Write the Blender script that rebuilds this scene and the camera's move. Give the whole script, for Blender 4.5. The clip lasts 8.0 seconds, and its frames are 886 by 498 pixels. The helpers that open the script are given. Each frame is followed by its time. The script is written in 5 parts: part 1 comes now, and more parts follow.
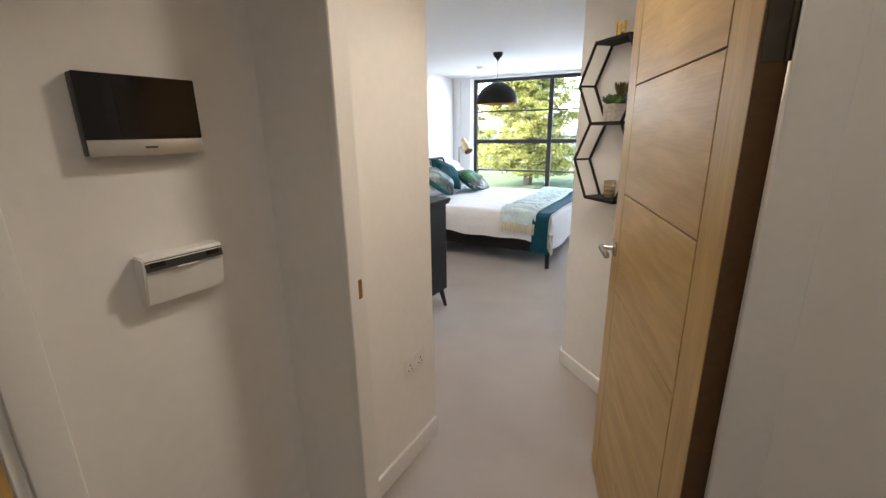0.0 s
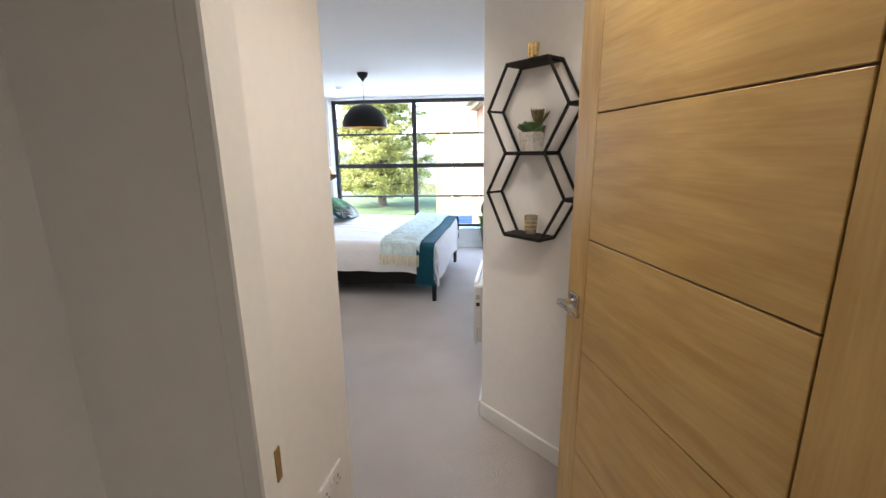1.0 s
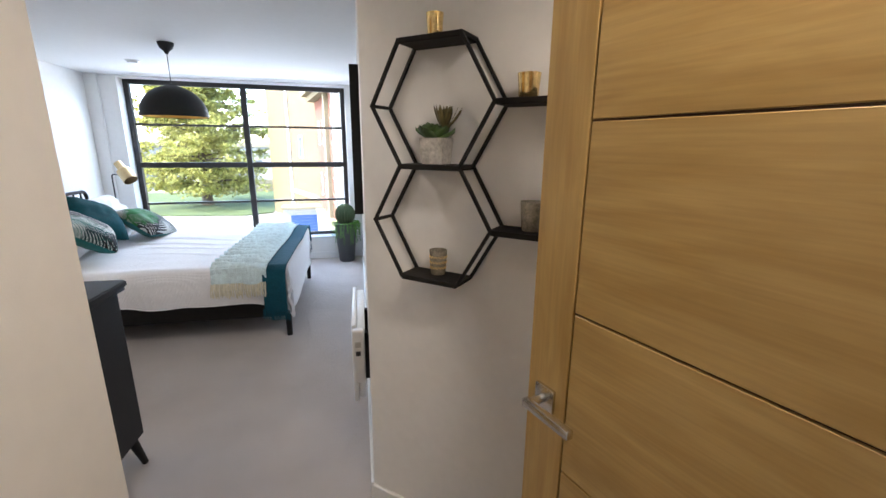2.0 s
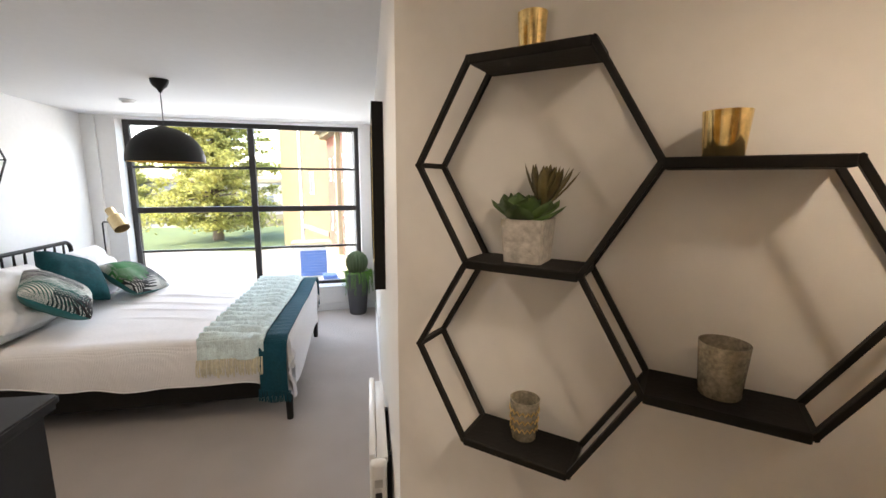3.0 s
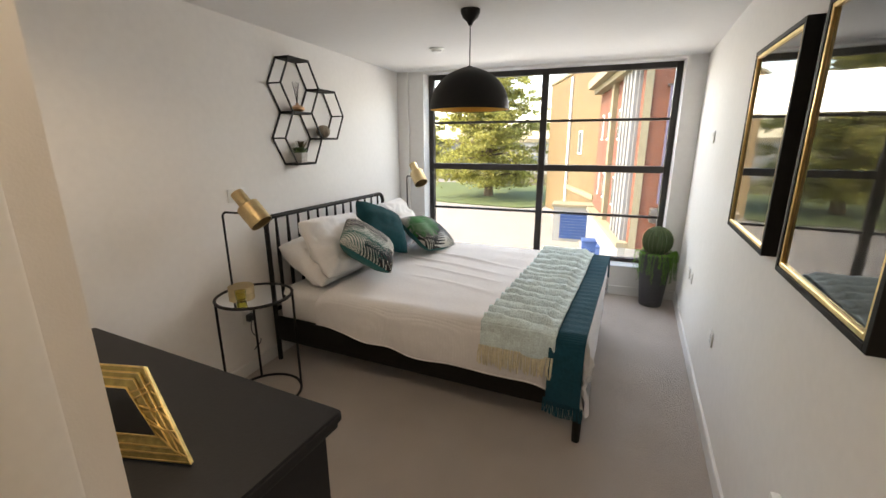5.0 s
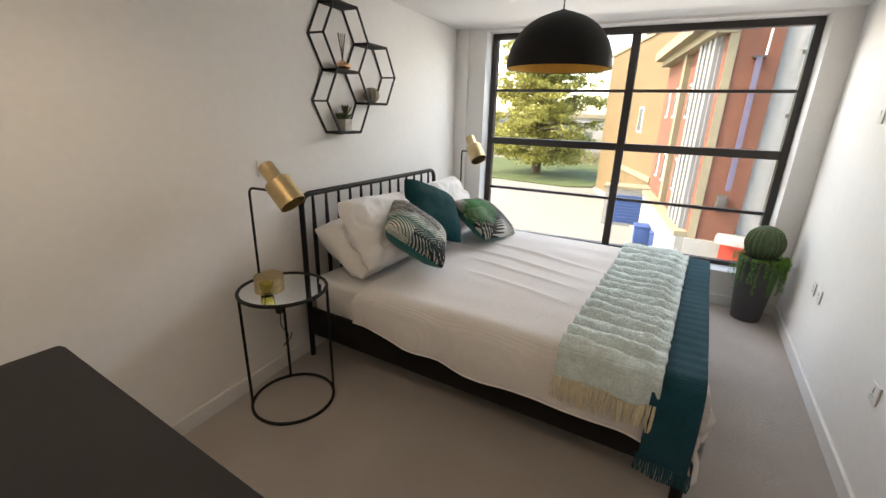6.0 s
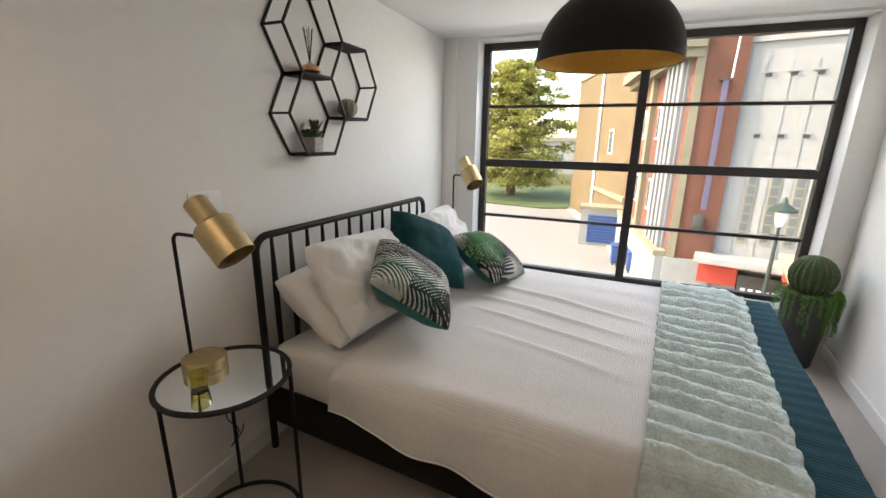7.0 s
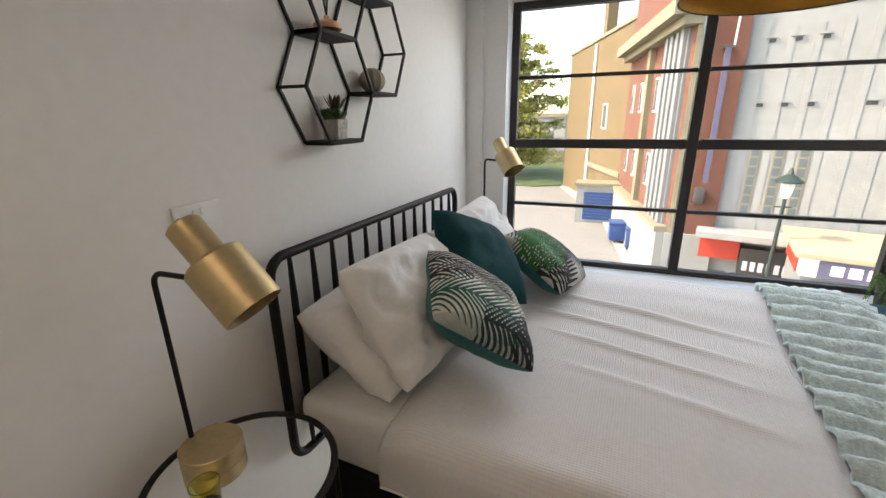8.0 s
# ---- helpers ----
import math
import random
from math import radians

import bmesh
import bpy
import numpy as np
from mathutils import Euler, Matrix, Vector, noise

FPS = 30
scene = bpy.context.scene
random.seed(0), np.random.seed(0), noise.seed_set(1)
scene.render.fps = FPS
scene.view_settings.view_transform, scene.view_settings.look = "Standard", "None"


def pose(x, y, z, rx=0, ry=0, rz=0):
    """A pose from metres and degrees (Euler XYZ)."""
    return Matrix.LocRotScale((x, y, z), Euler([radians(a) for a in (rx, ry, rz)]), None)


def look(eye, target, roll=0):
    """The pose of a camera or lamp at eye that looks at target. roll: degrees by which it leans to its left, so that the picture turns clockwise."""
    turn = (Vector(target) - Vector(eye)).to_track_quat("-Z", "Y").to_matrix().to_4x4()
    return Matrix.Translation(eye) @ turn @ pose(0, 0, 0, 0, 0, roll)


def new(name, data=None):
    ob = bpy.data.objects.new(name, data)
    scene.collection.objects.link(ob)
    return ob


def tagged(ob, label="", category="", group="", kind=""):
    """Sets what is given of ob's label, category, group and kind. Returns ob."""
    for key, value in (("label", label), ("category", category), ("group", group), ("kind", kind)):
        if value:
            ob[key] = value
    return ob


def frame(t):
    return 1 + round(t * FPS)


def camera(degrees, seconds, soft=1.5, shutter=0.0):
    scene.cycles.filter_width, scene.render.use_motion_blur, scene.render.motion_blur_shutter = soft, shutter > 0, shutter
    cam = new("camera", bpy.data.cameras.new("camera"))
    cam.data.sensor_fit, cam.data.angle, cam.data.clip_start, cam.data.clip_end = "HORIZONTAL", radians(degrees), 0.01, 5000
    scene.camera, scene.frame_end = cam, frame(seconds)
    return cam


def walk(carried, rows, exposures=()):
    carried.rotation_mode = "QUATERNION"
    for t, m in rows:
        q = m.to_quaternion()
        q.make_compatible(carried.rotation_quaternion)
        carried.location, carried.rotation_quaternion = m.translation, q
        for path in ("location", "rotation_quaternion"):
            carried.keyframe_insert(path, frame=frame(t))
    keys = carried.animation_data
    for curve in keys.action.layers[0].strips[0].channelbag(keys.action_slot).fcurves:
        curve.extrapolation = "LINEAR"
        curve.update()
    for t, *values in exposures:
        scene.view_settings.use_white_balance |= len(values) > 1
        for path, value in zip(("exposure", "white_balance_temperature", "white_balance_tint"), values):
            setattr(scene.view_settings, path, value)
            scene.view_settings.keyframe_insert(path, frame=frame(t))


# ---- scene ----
cam = camera(93.7, 8.0)
PATH = [
    (0, (0.112, 0.082, 1.478), (-0.717, 1.819, 0.936), -0.9),
    (0.5, (-0.096, 0.178, 1.494), (-0.614, 2.047, 1.003), 0.2),
    (1, (-0.253, 0.44, 1.518), (-0.437, 2.379, 1.062), -0.8),
    (1.5, (-0.361, 0.73, 1.521), (-0.086, 2.64, 0.996), -0.6),
    (1.7, (-0.392, 0.845, 1.535), (0.066, 2.72, 1.012), -0.3),
    (2.8, (-0.375, 1.526, 1.658), (0.207, 3.41, 1.32), 0.4),
    (3, (-0.391, 1.631, 1.664), (0.113, 3.539, 1.34), 0.3),
    (3.5, (-0.455, 1.841, 1.666), (-0.262, 3.803, 1.331), -0.1),
    (4, (-0.538, 2.058, 1.63), (-0.743, 3.999, 1.192), -1.3),
    (4.5, (-0.602, 2.274, 1.605), (-1.065, 4.144, 1.069), -2.3),
    (5, (-0.756, 2.445, 1.602), (-1.414, 4.264, 1.097), -0.2),
    (5.2, (-0.825, 2.513, 1.597), (-1.517, 4.321, 1.092), 1.8),
    (6.3, (-1.155, 3.045, 1.562), (-2.0, 4.739, 0.915), 0.7),
    (6.5, (-1.227, 3.159, 1.549), (-2.033, 4.906, 1.005), -0.4),
    (7, (-1.445, 3.379, 1.525), (-2.177, 5.167, 1.007), 0.9),
    (7.5, (-1.617, 3.578, 1.512), (-2.448, 5.295, 0.91), -0.4),
    (8, (-1.904, 3.728, 1.519), (-2.589, 5.507, 0.914), -0.9),
]
walk(cam, [(t, look(eye, target, roll)) for t, eye, target, roll in PATH], [(0.0, 4.65, 6100, 10), (1.0, 4.7, 5800, 10), (1.5, 4.4, 5600, 10), (3.0, 4.3, 6900, 13), (4.0, 3.85, 7200, 13), (5.0, 3.65, 7800, 13), (6.5, 3.55, 7700, 13), (8.0, 3.3, 7500, 13)])

# ---- world, sun and lamps ----
world = bpy.data.worlds.new("sky")
scene.world = world
world.use_nodes = True
wn, wl = world.node_tree.nodes, world.node_tree.links
wn.clear()
sky = wn.new("ShaderNodeTexSky")
sky.sky_type = "NISHITA"
sky.sun_disc = False
sky.sun_elevation, sky.sun_rotation = radians(46), radians(256)
sky.air_density, sky.dust_density = 1.0, 1.5
bg = wn.new("ShaderNodeBackground")
bg.inputs["Strength"].default_value = 0.15
wout = wn.new("ShaderNodeOutputWorld")
wl.new(sky.outputs[0], bg.inputs[0])
wl.new(bg.outputs[0], wout.inputs[0])


def lamp(name, kind, m, power, color, size=0.1, spread=None):
    data = bpy.data.lights.new(name, kind)
    data.energy, data.color = power, color
    if kind == "SUN":
        data.angle = radians(0.6)
    elif kind == "AREA":
        data.shape, data.size = "DISK", size
        if spread:
            data.spread = radians(spread)
    elif kind == "SPOT":
        data.spot_size, data.spot_blend, data.shadow_soft_size = radians(spread or 100), 0.7, size
    else:
        data.shadow_soft_size = size
    ob = new(name, data)
    ob.matrix_basis = m
    return ob


SUN_AZ, SUN_EL = radians(256), radians(46)
sun_dir = Vector((math.sin(SUN_AZ) * math.cos(SUN_EL), math.cos(SUN_AZ) * math.cos(SUN_EL), math.sin(SUN_EL)))
lamp("sun", "SUN", look(sun_dir * 30, (0, 0, 0)), 1.05, (1.0, 0.93, 0.82))
# added area lamp in the window's opening, boosts the sky's light indoors
sky_fill = lamp("window_fill", "AREA", look((-1.34, 7.10, 1.98), (-1.34, 0.0, -1.2)), 1.6, (0.90, 0.95, 1.0), 2.4, 150)
sky_fill.data.shape, sky_fill.data.size_y = "RECTANGLE", 0.34
WARM = (1.0, 0.85, 0.68)
CEIL = 2.345
# unseen fittings: hall, lobby, then two added to warm the bedroom
DOWNLIGHTS = [(0.30, 0.10, 0.12), (0.05, 1.36, 0.56), (-2.15, 3.30, 0.45), (-0.85, 2.75, 0.30)]


# ---- materials ----
def mat(name, color, rough=0.6, metal=0.0, vary=0.12, scale=8.0, bump=0.0, bump_scale=200.0, fine=60.0, spec=0.5, per_object=0.0, island=0.0, sheen=0.0):
    m = bpy.data.materials.new(name)
    m.use_nodes = True
    n, l = m.node_tree.nodes, m.node_tree.links
    p = n["Principled BSDF"]
    p.inputs["Roughness"].default_value, p.inputs["Metallic"].default_value = rough, metal
    p.inputs["Specular IOR Level"].default_value = spec
    if sheen:
        p.inputs["Sheen Weight"].default_value = sheen
    tc = n.new("ShaderNodeTexCoord")
    a = n.new("ShaderNodeTexNoise")
    a.inputs["Scale"].default_value, a.inputs["Detail"].default_value = scale, 4
    b = n.new("ShaderNodeTexNoise")
    b.inputs["Scale"].default_value, b.inputs["Detail"].default_value = fine, 2
    l.new(tc.outputs["Object"], a.inputs["Vector"])
    l.new(tc.outputs["Object"], b.inputs["Vector"])
    mix = n.new("ShaderNodeMath")
    mix.operation = "ADD"
    l.new(a.outputs[0], mix.inputs[0])
    l.new(b.outputs[0], mix.inputs[1])
    val = n.new("ShaderNodeMapRange")
    val.inputs[1].default_value, val.inputs[2].default_value = 0.6, 1.4
    val.inputs[3].default_value, val.inputs[4].default_value = 1 - vary, 1 + vary
    l.new(mix.outputs[0], val.inputs[0])
    last = val.outputs[0]
    for amount, kind, out in ((per_object, "ShaderNodeObjectInfo", "Random"), (island, "ShaderNodeNewGeometry", "Random Per Island")):
        if amount:
            info = n.new(kind)
            r = n.new("ShaderNodeMapRange")
            r.inputs[3].default_value, r.inputs[4].default_value = 1 - amount, 1 + amount
            l.new(info.outputs[out], r.inputs[0])
            k = n.new("ShaderNodeMath")
            k.operation = "MULTIPLY"
            l.new(last, k.inputs[0])
            l.new(r.outputs[0], k.inputs[1])
            last = k.outputs[0]
    hsv = n.new("ShaderNodeHueSaturation")
    hsv.inputs["Color"].default_value = (*color, 1)
    l.new(last, hsv.inputs["Value"])
    l.new(hsv.outputs[0], p.inputs["Base Color"])
    if bump:
        c = n.new("ShaderNodeTexNoise")
        c.inputs["Scale"].default_value, c.inputs["Detail"].default_value = bump_scale, 3
        l.new(tc.outputs["Object"], c.inputs["Vector"])
        bp = n.new("ShaderNodeBump")
        bp.inputs["Strength"].default_value, bp.inputs["Distance"].default_value = bump, 0.01
        l.new(c.outputs[0], bp.inputs["Height"])
        l.new(bp.outputs[0], p.inputs["Normal"])
    return m


def wave_bump(m, scale, strength, direction="X", second=None, distortion=0.0, dist=0.01):
    """Ribs of a weave on a material."""
    n, l = m.node_tree.nodes, m.node_tree.links
    p = n["Principled BSDF"]
    tc = n.new("ShaderNodeTexCoord")
    outs = []
    for d in (direction, second):
        if d:
            w = n.new("ShaderNodeTexWave")
            w.bands_direction = d
            w.inputs["Scale"].default_value, w.inputs["Distortion"].default_value = scale, distortion
            w.inputs["Detail"].default_value = 1
            l.new(tc.outputs["Object"], w.inputs["Vector"])
            outs.append(w.outputs["Fac"])
    h = outs[0]
    if len(outs) == 2:
        k = n.new("ShaderNodeMath")
        k.operation = "MULTIPLY"
        l.new(outs[0], k.inputs[0])
        l.new(outs[1], k.inputs[1])
        h = k.outputs[0]
    bp = n.new("ShaderNodeBump")
    bp.inputs["Strength"].default_value, bp.inputs["Distance"].default_value = strength, dist
    l.new(h, bp.inputs["Height"])
    old = p.inputs["Normal"].links
    if old:
        l.new(old[0].from_socket, bp.inputs["Normal"])
    l.new(bp.outputs[0], p.inputs["Normal"])
    return m


def oak_material(name, along="X"):
    m = bpy.data.materials.new(name)
    m.use_nodes = True
    n, l = m.node_tree.nodes, m.node_tree.links
    p = n["Principled BSDF"]
    p.inputs["Roughness"].default_value = 0.38
    tc = n.new("ShaderNodeTexCoord")
    info = n.new("ShaderNodeObjectInfo")
    add = n.new("ShaderNodeVectorMath")
    add.operation = "ADD"
    l.new(tc.outputs["Object"], add.inputs[0])
    l.new(info.outputs["Random"], add.inputs[1])
    mp = n.new("ShaderNodeMapping")
    mp.inputs["Scale"].default_value = (1.6, 9, 9) if along == "X" else (9, 9, 1.6)
    l.new(add.outputs[0], mp.inputs["Vector"])
    grain = n.new("ShaderNodeTexNoise")
    grain.inputs["Scale"].default_value, grain.inputs["Detail"].default_value, grain.inputs["Distortion"].default_value = 2.2, 6, 0.5
    l.new(mp.outputs[0], grain.inputs["Vector"])
    mp2 = n.new("ShaderNodeMapping")
    mp2.inputs["Scale"].default_value = (6, 160, 160) if along == "X" else (160, 160, 6)
    l.new(add.outputs[0], mp2.inputs["Vector"])
    pores = n.new("ShaderNodeTexNoise")
    pores.inputs["Scale"].default_value, pores.inputs["Detail"].default_value = 1.0, 3
    l.new(mp2.outputs[0], pores.inputs["Vector"])
    r = n.new("ShaderNodeValToRGB")
    r.color_ramp.elements[0].position, r.color_ramp.elements[0].color = 0.25, (0.47, 0.285, 0.078, 1)
    r.color_ramp.elements[1].position, r.color_ramp.elements[1].color = 0.75, (0.69, 0.47, 0.17, 1)
    l.new(grain.outputs[0], r.inputs[0])
    mx = n.new("ShaderNodeMix")
    mx.data_type, mx.blend_type = "RGBA", "MULTIPLY"
    mx.inputs["Factor"].default_value = 0.3
    l.new(r.outputs[0], mx.inputs["A"])
    l.new(pores.outputs[0], mx.inputs["B"])
    l.new(mx.outputs["Result"], p.inputs["Base Color"])
    bp = n.new("ShaderNodeBump")
    bp.inputs["Strength"].default_value, bp.inputs["Distance"].default_value = 0.12, 0.002
    l.new(pores.outputs[0], bp.inputs["Height"])
    l.new(bp.outputs[0], p.inputs["Normal"])
    return m


def brick_material(name, c1, c2, mortar, scale=1.0):
    m = mat(name, c1, 0.9, vary=0.2, scale=0.8, fine=5)
    n, l = m.node_tree.nodes, m.node_tree.links
    p = n["Principled BSDF"]
    tc = n.new("ShaderNodeTexCoord")
    sep, com = n.new("ShaderNodeSeparateXYZ"), n.new("ShaderNodeCombineXYZ")
    k = n.new("ShaderNodeMath")
    l.new(tc.outputs["Object"], sep.inputs[0])
    l.new(sep.outputs[0], k.inputs[0])
    l.new(sep.outputs[1], k.inputs[1])
    l.new(k.outputs[0], com.inputs[0])
    l.new(sep.outputs[2], com.inputs[1])
    b = n.new("ShaderNodeTexBrick")
    b.inputs["Color1"].default_value, b.inputs["Color2"].default_value, b.inputs["Mortar"].default_value = (*c1, 1), (*c2, 1), (*mortar, 1)
    b.inputs["Scale"].default_value = 4.4 * scale
    b.inputs["Mortar Size"].default_value = 0.018
    l.new(com.outputs[0], b.inputs["Vector"])
    mx = n.new("ShaderNodeMix")
    mx.data_type, mx.blend_type = "RGBA", "MULTIPLY"
    mx.inputs["Factor"].default_value = 0.6
    l.new(b.outputs[0], mx.inputs["A"])
    st = n.new("ShaderNodeTexNoise")
    st.inputs["Scale"].default_value, st.inputs["Detail"].default_value = 0.7, 5
    l.new(tc.outputs["Object"], st.inputs["Vector"])
    sr = n.new("ShaderNodeMapRange")
    sr.inputs[3].default_value, sr.inputs[4].default_value = 0.5, 1.5
    l.new(st.outputs[0], sr.inputs[0])
    l.new(sr.outputs[0], mx.inputs["B"])
    l.new(mx.outputs["Result"], p.inputs["Base Color"])
    return m


def palm_material(name, ground, fronds):
    """Printed cloth: fronds as (x, y, angle, length, width, colour) in the cushion's own plane."""
    m = mat(name, ground, 0.85, vary=0.15, scale=20, bump=0.15, bump_scale=500)
    n, l = m.node_tree.nodes, m.node_tree.links
    p = n["Principled BSDF"]
    tc = n.new("ShaderNodeTexCoord")

    def op(kind, a, b=None):
        k = n.new("ShaderNodeMath")
        k.operation = kind
        for i, v in enumerate((a, b)):
            if v is not None:
                if isinstance(v, (int, float)):
                    k.inputs[i].default_value = v
                else:
                    l.new(v, k.inputs[i])
        return k.outputs[0]

    last = p.inputs["Base Color"].links[0].from_socket
    for x, y, angle, length, width, color, teeth in fronds:
        mp = n.new("ShaderNodeMapping")
        mp.vector_type = "TEXTURE"
        mp.inputs["Location"].default_value, mp.inputs["Rotation"].default_value = (x, y, 0), (0, 0, radians(angle))
        l.new(tc.outputs["Object"], mp.inputs["Vector"])
        s = n.new("ShaderNodeSeparateXYZ")
        l.new(mp.outputs[0], s.inputs[0])
        u, v = s.outputs[0], op("ABSOLUTE", s.outputs[1])
        t = op("DIVIDE", u, length)
        inside = op("MULTIPLY", op("GREATER_THAN", u, 0.0), op("LESS_THAN", t, 1.0))
        # leaflets shorten towards the tip
        reach = op("MULTIPLY", op("SQRT", op("MAXIMUM", op("MULTIPLY", op("SUBTRACT", 1.05, t), op("ADD", t, 0.15)), 0.0)), width * 1.7)
        leaf = op("GREATER_THAN", op("SINE", op("MULTIPLY", op("SUBTRACT", u, op("MULTIPLY", v, 1.15)), 6.283 * teeth)), op("SUBTRACT", op("MULTIPLY", op("DIVIDE", v, op("MAXIMUM", reach, 0.001)), 1.6), 0.85))
        mask = op("MULTIPLY", op("MULTIPLY", inside, op("LESS_THAN", v, reach)), op("MAXIMUM", leaf, op("LESS_THAN", v, 0.004)))
        mx = n.new("ShaderNodeMix")
        mx.data_type = "RGBA"
        mx.inputs["B"].default_value = (*color, 1)
        l.new(mask, mx.inputs["Factor"])
        l.new(last, mx.inputs["A"])
        last = mx.outputs["Result"]
    l.new(last, p.inputs["Base Color"])
    return m


def glow(name, color, strength):
    m = bpy.data.materials.new(name)
    m.use_nodes = True
    p = m.node_tree.nodes["Principled BSDF"]
    p.inputs["Emission Color"].default_value, p.inputs["Emission Strength"].default_value = (*color, 1), strength
    return m


def glass_material(name, color, rough=0.0, ior=1.45):
    m = bpy.data.materials.new(name)
    m.use_nodes = True
    p = m.node_tree.nodes["Principled BSDF"]
    p.inputs["Base Color"].default_value = (*color, 1)
    p.inputs["Transmission Weight"].default_value, p.inputs["Roughness"].default_value, p.inputs["IOR"].default_value = 1.0, rough, ior
    return m


PAINT = mat("wall_paint", (0.83, 0.81, 0.785), 0.75, vary=0.03, scale=1.5, fine=25, bump=0.04, bump_scale=350, spec=0.25)
CEILING = mat("ceiling_paint", (0.80, 0.79, 0.78), 0.85, vary=0.02, scale=1.2, fine=20, bump=0.03, bump_scale=300, spec=0.2)
SATIN = mat("white_satin_wood", (0.80, 0.79, 0.77), 0.35, vary=0.03, scale=3, bump=0.02, bump_scale=60)
CARPET = mat("carpet_pile", (0.55, 0.49, 0.45), 0.97, vary=0.14, scale=2.5, fine=260, bump=0.9, bump_scale=420, spec=0.1, sheen=0.25)
OAK = oak_material("oak_veneer")
OAK_UP = oak_material("oak_upright", "Z")
# darker brown that holds the shade on a door's hinge edge
EDGE_SHADE = mat("shaded_wood_edge", (0.105, 0.052, 0.017), 0.5, vary=0.25, scale=20, bump=0.05, bump_scale=200)
DULL_STEEL = mat("dull_steel", (0.09, 0.08, 0.065), 0.6, 0.6, vary=0.15, scale=40)
GROOVE = mat("dark_groove", (0.09, 0.05, 0.025), 0.7)
CHROME = mat("satin_chrome", (0.62, 0.60, 0.57), 0.25, 1.0, vary=0.05)
BRASS_PLATE = mat("strike_brass", (0.55, 0.40, 0.2), 0.35, 1.0)
BLACK = mat("black_steel", (0.007, 0.006, 0.0055), 0.55, 0.0, vary=0.25, scale=30, bump=0.05, bump_scale=300, spec=0.35)
BLACK_WOOD = mat("black_stained_shelf", (0.007, 0.006, 0.005), 0.65, vary=0.3, scale=14, bump=0.1, bump_scale=120, spec=0.3)
FRAME_DARK = mat("anodised_frame", (0.028, 0.024, 0.022), 0.42, vary=0.1)
CHARCOAL = mat("charcoal_paint", (0.012, 0.012, 0.014), 0.55, vary=0.12, scale=6, bump=0.05, bump_scale=150, spec=0.3)
BRASS = mat("brushed_brass", (0.53, 0.41, 0.23), 0.44, 1.0, vary=0.12, scale=12, bump=0.05, bump_scale=500)
GOLD = mat("gold_leaf", (0.80, 0.58, 0.24), 0.3, 1.0, vary=0.2, scale=25, bump=0.1, bump_scale=90)
GOLD_DARK = mat("aged_gold", (0.42, 0.32, 0.12), 0.4, 0.9, vary=0.3, scale=30, bump=0.15, bump_scale=120)
GOLD_IN = mat("gold_paint_lining", (0.75, 0.43, 0.10), 0.42, 0.7, vary=0.1, scale=10)
MIRROR = mat("mirror", (0.86, 0.88, 0.88), 0.015, 1.0, vary=0.01)
LINEN = mat("white_cotton", (0.84, 0.83, 0.82), 0.9, vary=0.04, scale=5, bump=0.25, bump_scale=28, sheen=0.2, spec=0.2)
DUVET = wave_bump(mat("waffle_cotton", (0.83, 0.81, 0.81), 0.92, vary=0.04, scale=4, bump=0.2, bump_scale=14, sheen=0.2, spec=0.2), 34, 0.32, "X", "Y", dist=0.006)
MINT = wave_bump(mat("mint_knit", (0.66, 0.78, 0.79), 0.95, vary=0.22, scale=22, fine=120, bump=0.5, bump_scale=90, sheen=0.1, spec=0.1), 22, 0.15, "X", None, 4.0)
CREAM = mat("cream_wool", (0.74, 0.68, 0.52), 0.95, vary=0.15, scale=40, bump=0.5, bump_scale=200, sheen=0.4, spec=0.1, island=0.12)
TEAL = wave_bump(mat("teal_rib_knit", (0.010, 0.068, 0.10), 0.9, vary=0.2, scale=14, bump=0.3, bump_scale=250, sheen=0.08, spec=0.15), 24, 0.16, "Y", None, 0.8)
VELVET = mat("teal_velvet", (0.003, 0.050, 0.058), 0.85, vary=0.3, scale=9, bump=0.1, bump_scale=300, sheen=0.0, spec=0.2)
VELVET_BACK = mat("teal_cushion_back", (0.01, 0.13, 0.13), 0.85, vary=0.2, scale=9, sheen=0.1)
PALM_A = palm_material("palm_print", (0.70, 0.69, 0.63), [
    (-0.25, -0.245, 1, 0.55, 0.07, (0.006, 0.075, 0.08), 300),
    (0.25, 0.14, 194, 0.42, 0.10, (0.25, 0.26, 0.23), 50), (0.25, 0.02, 186, 0.30, 0.07, (0.30, 0.31, 0.27), 50),
    (-0.24, 0.24, -12, 0.38, 0.09, (0.030, 0.034, 0.038), 48), (-0.24, 0.12, -14, 0.36, 0.09, (0.030, 0.034, 0.038), 46), (-0.25, 0.02, -5, 0.16, 0.06, (0.018, 0.018, 0.020), 38),
    (-0.25, -0.09, -3, 0.44, 0.10, (0.007, 0.105, 0.080), 42), (-0.06, -0.17, 4, 0.30, 0.085, (0.010, 0.030, 0.034), 44),
    (0.25, -0.24, 118, 0.22, 0.13, (0.010, 0.008, 0.010), 28), (0.27, -0.10, 196, 0.15, 0.10, (0.012, 0.010, 0.011), 30)])
FAN = [(-0.16, -0.11, a, 0.29 - 0.0009 * abs(a - 5), 0.045, (0.018, 0.14, 0.03), 40) for a in (-50, -34, -18, -2, 14, 30, 48, 68)]
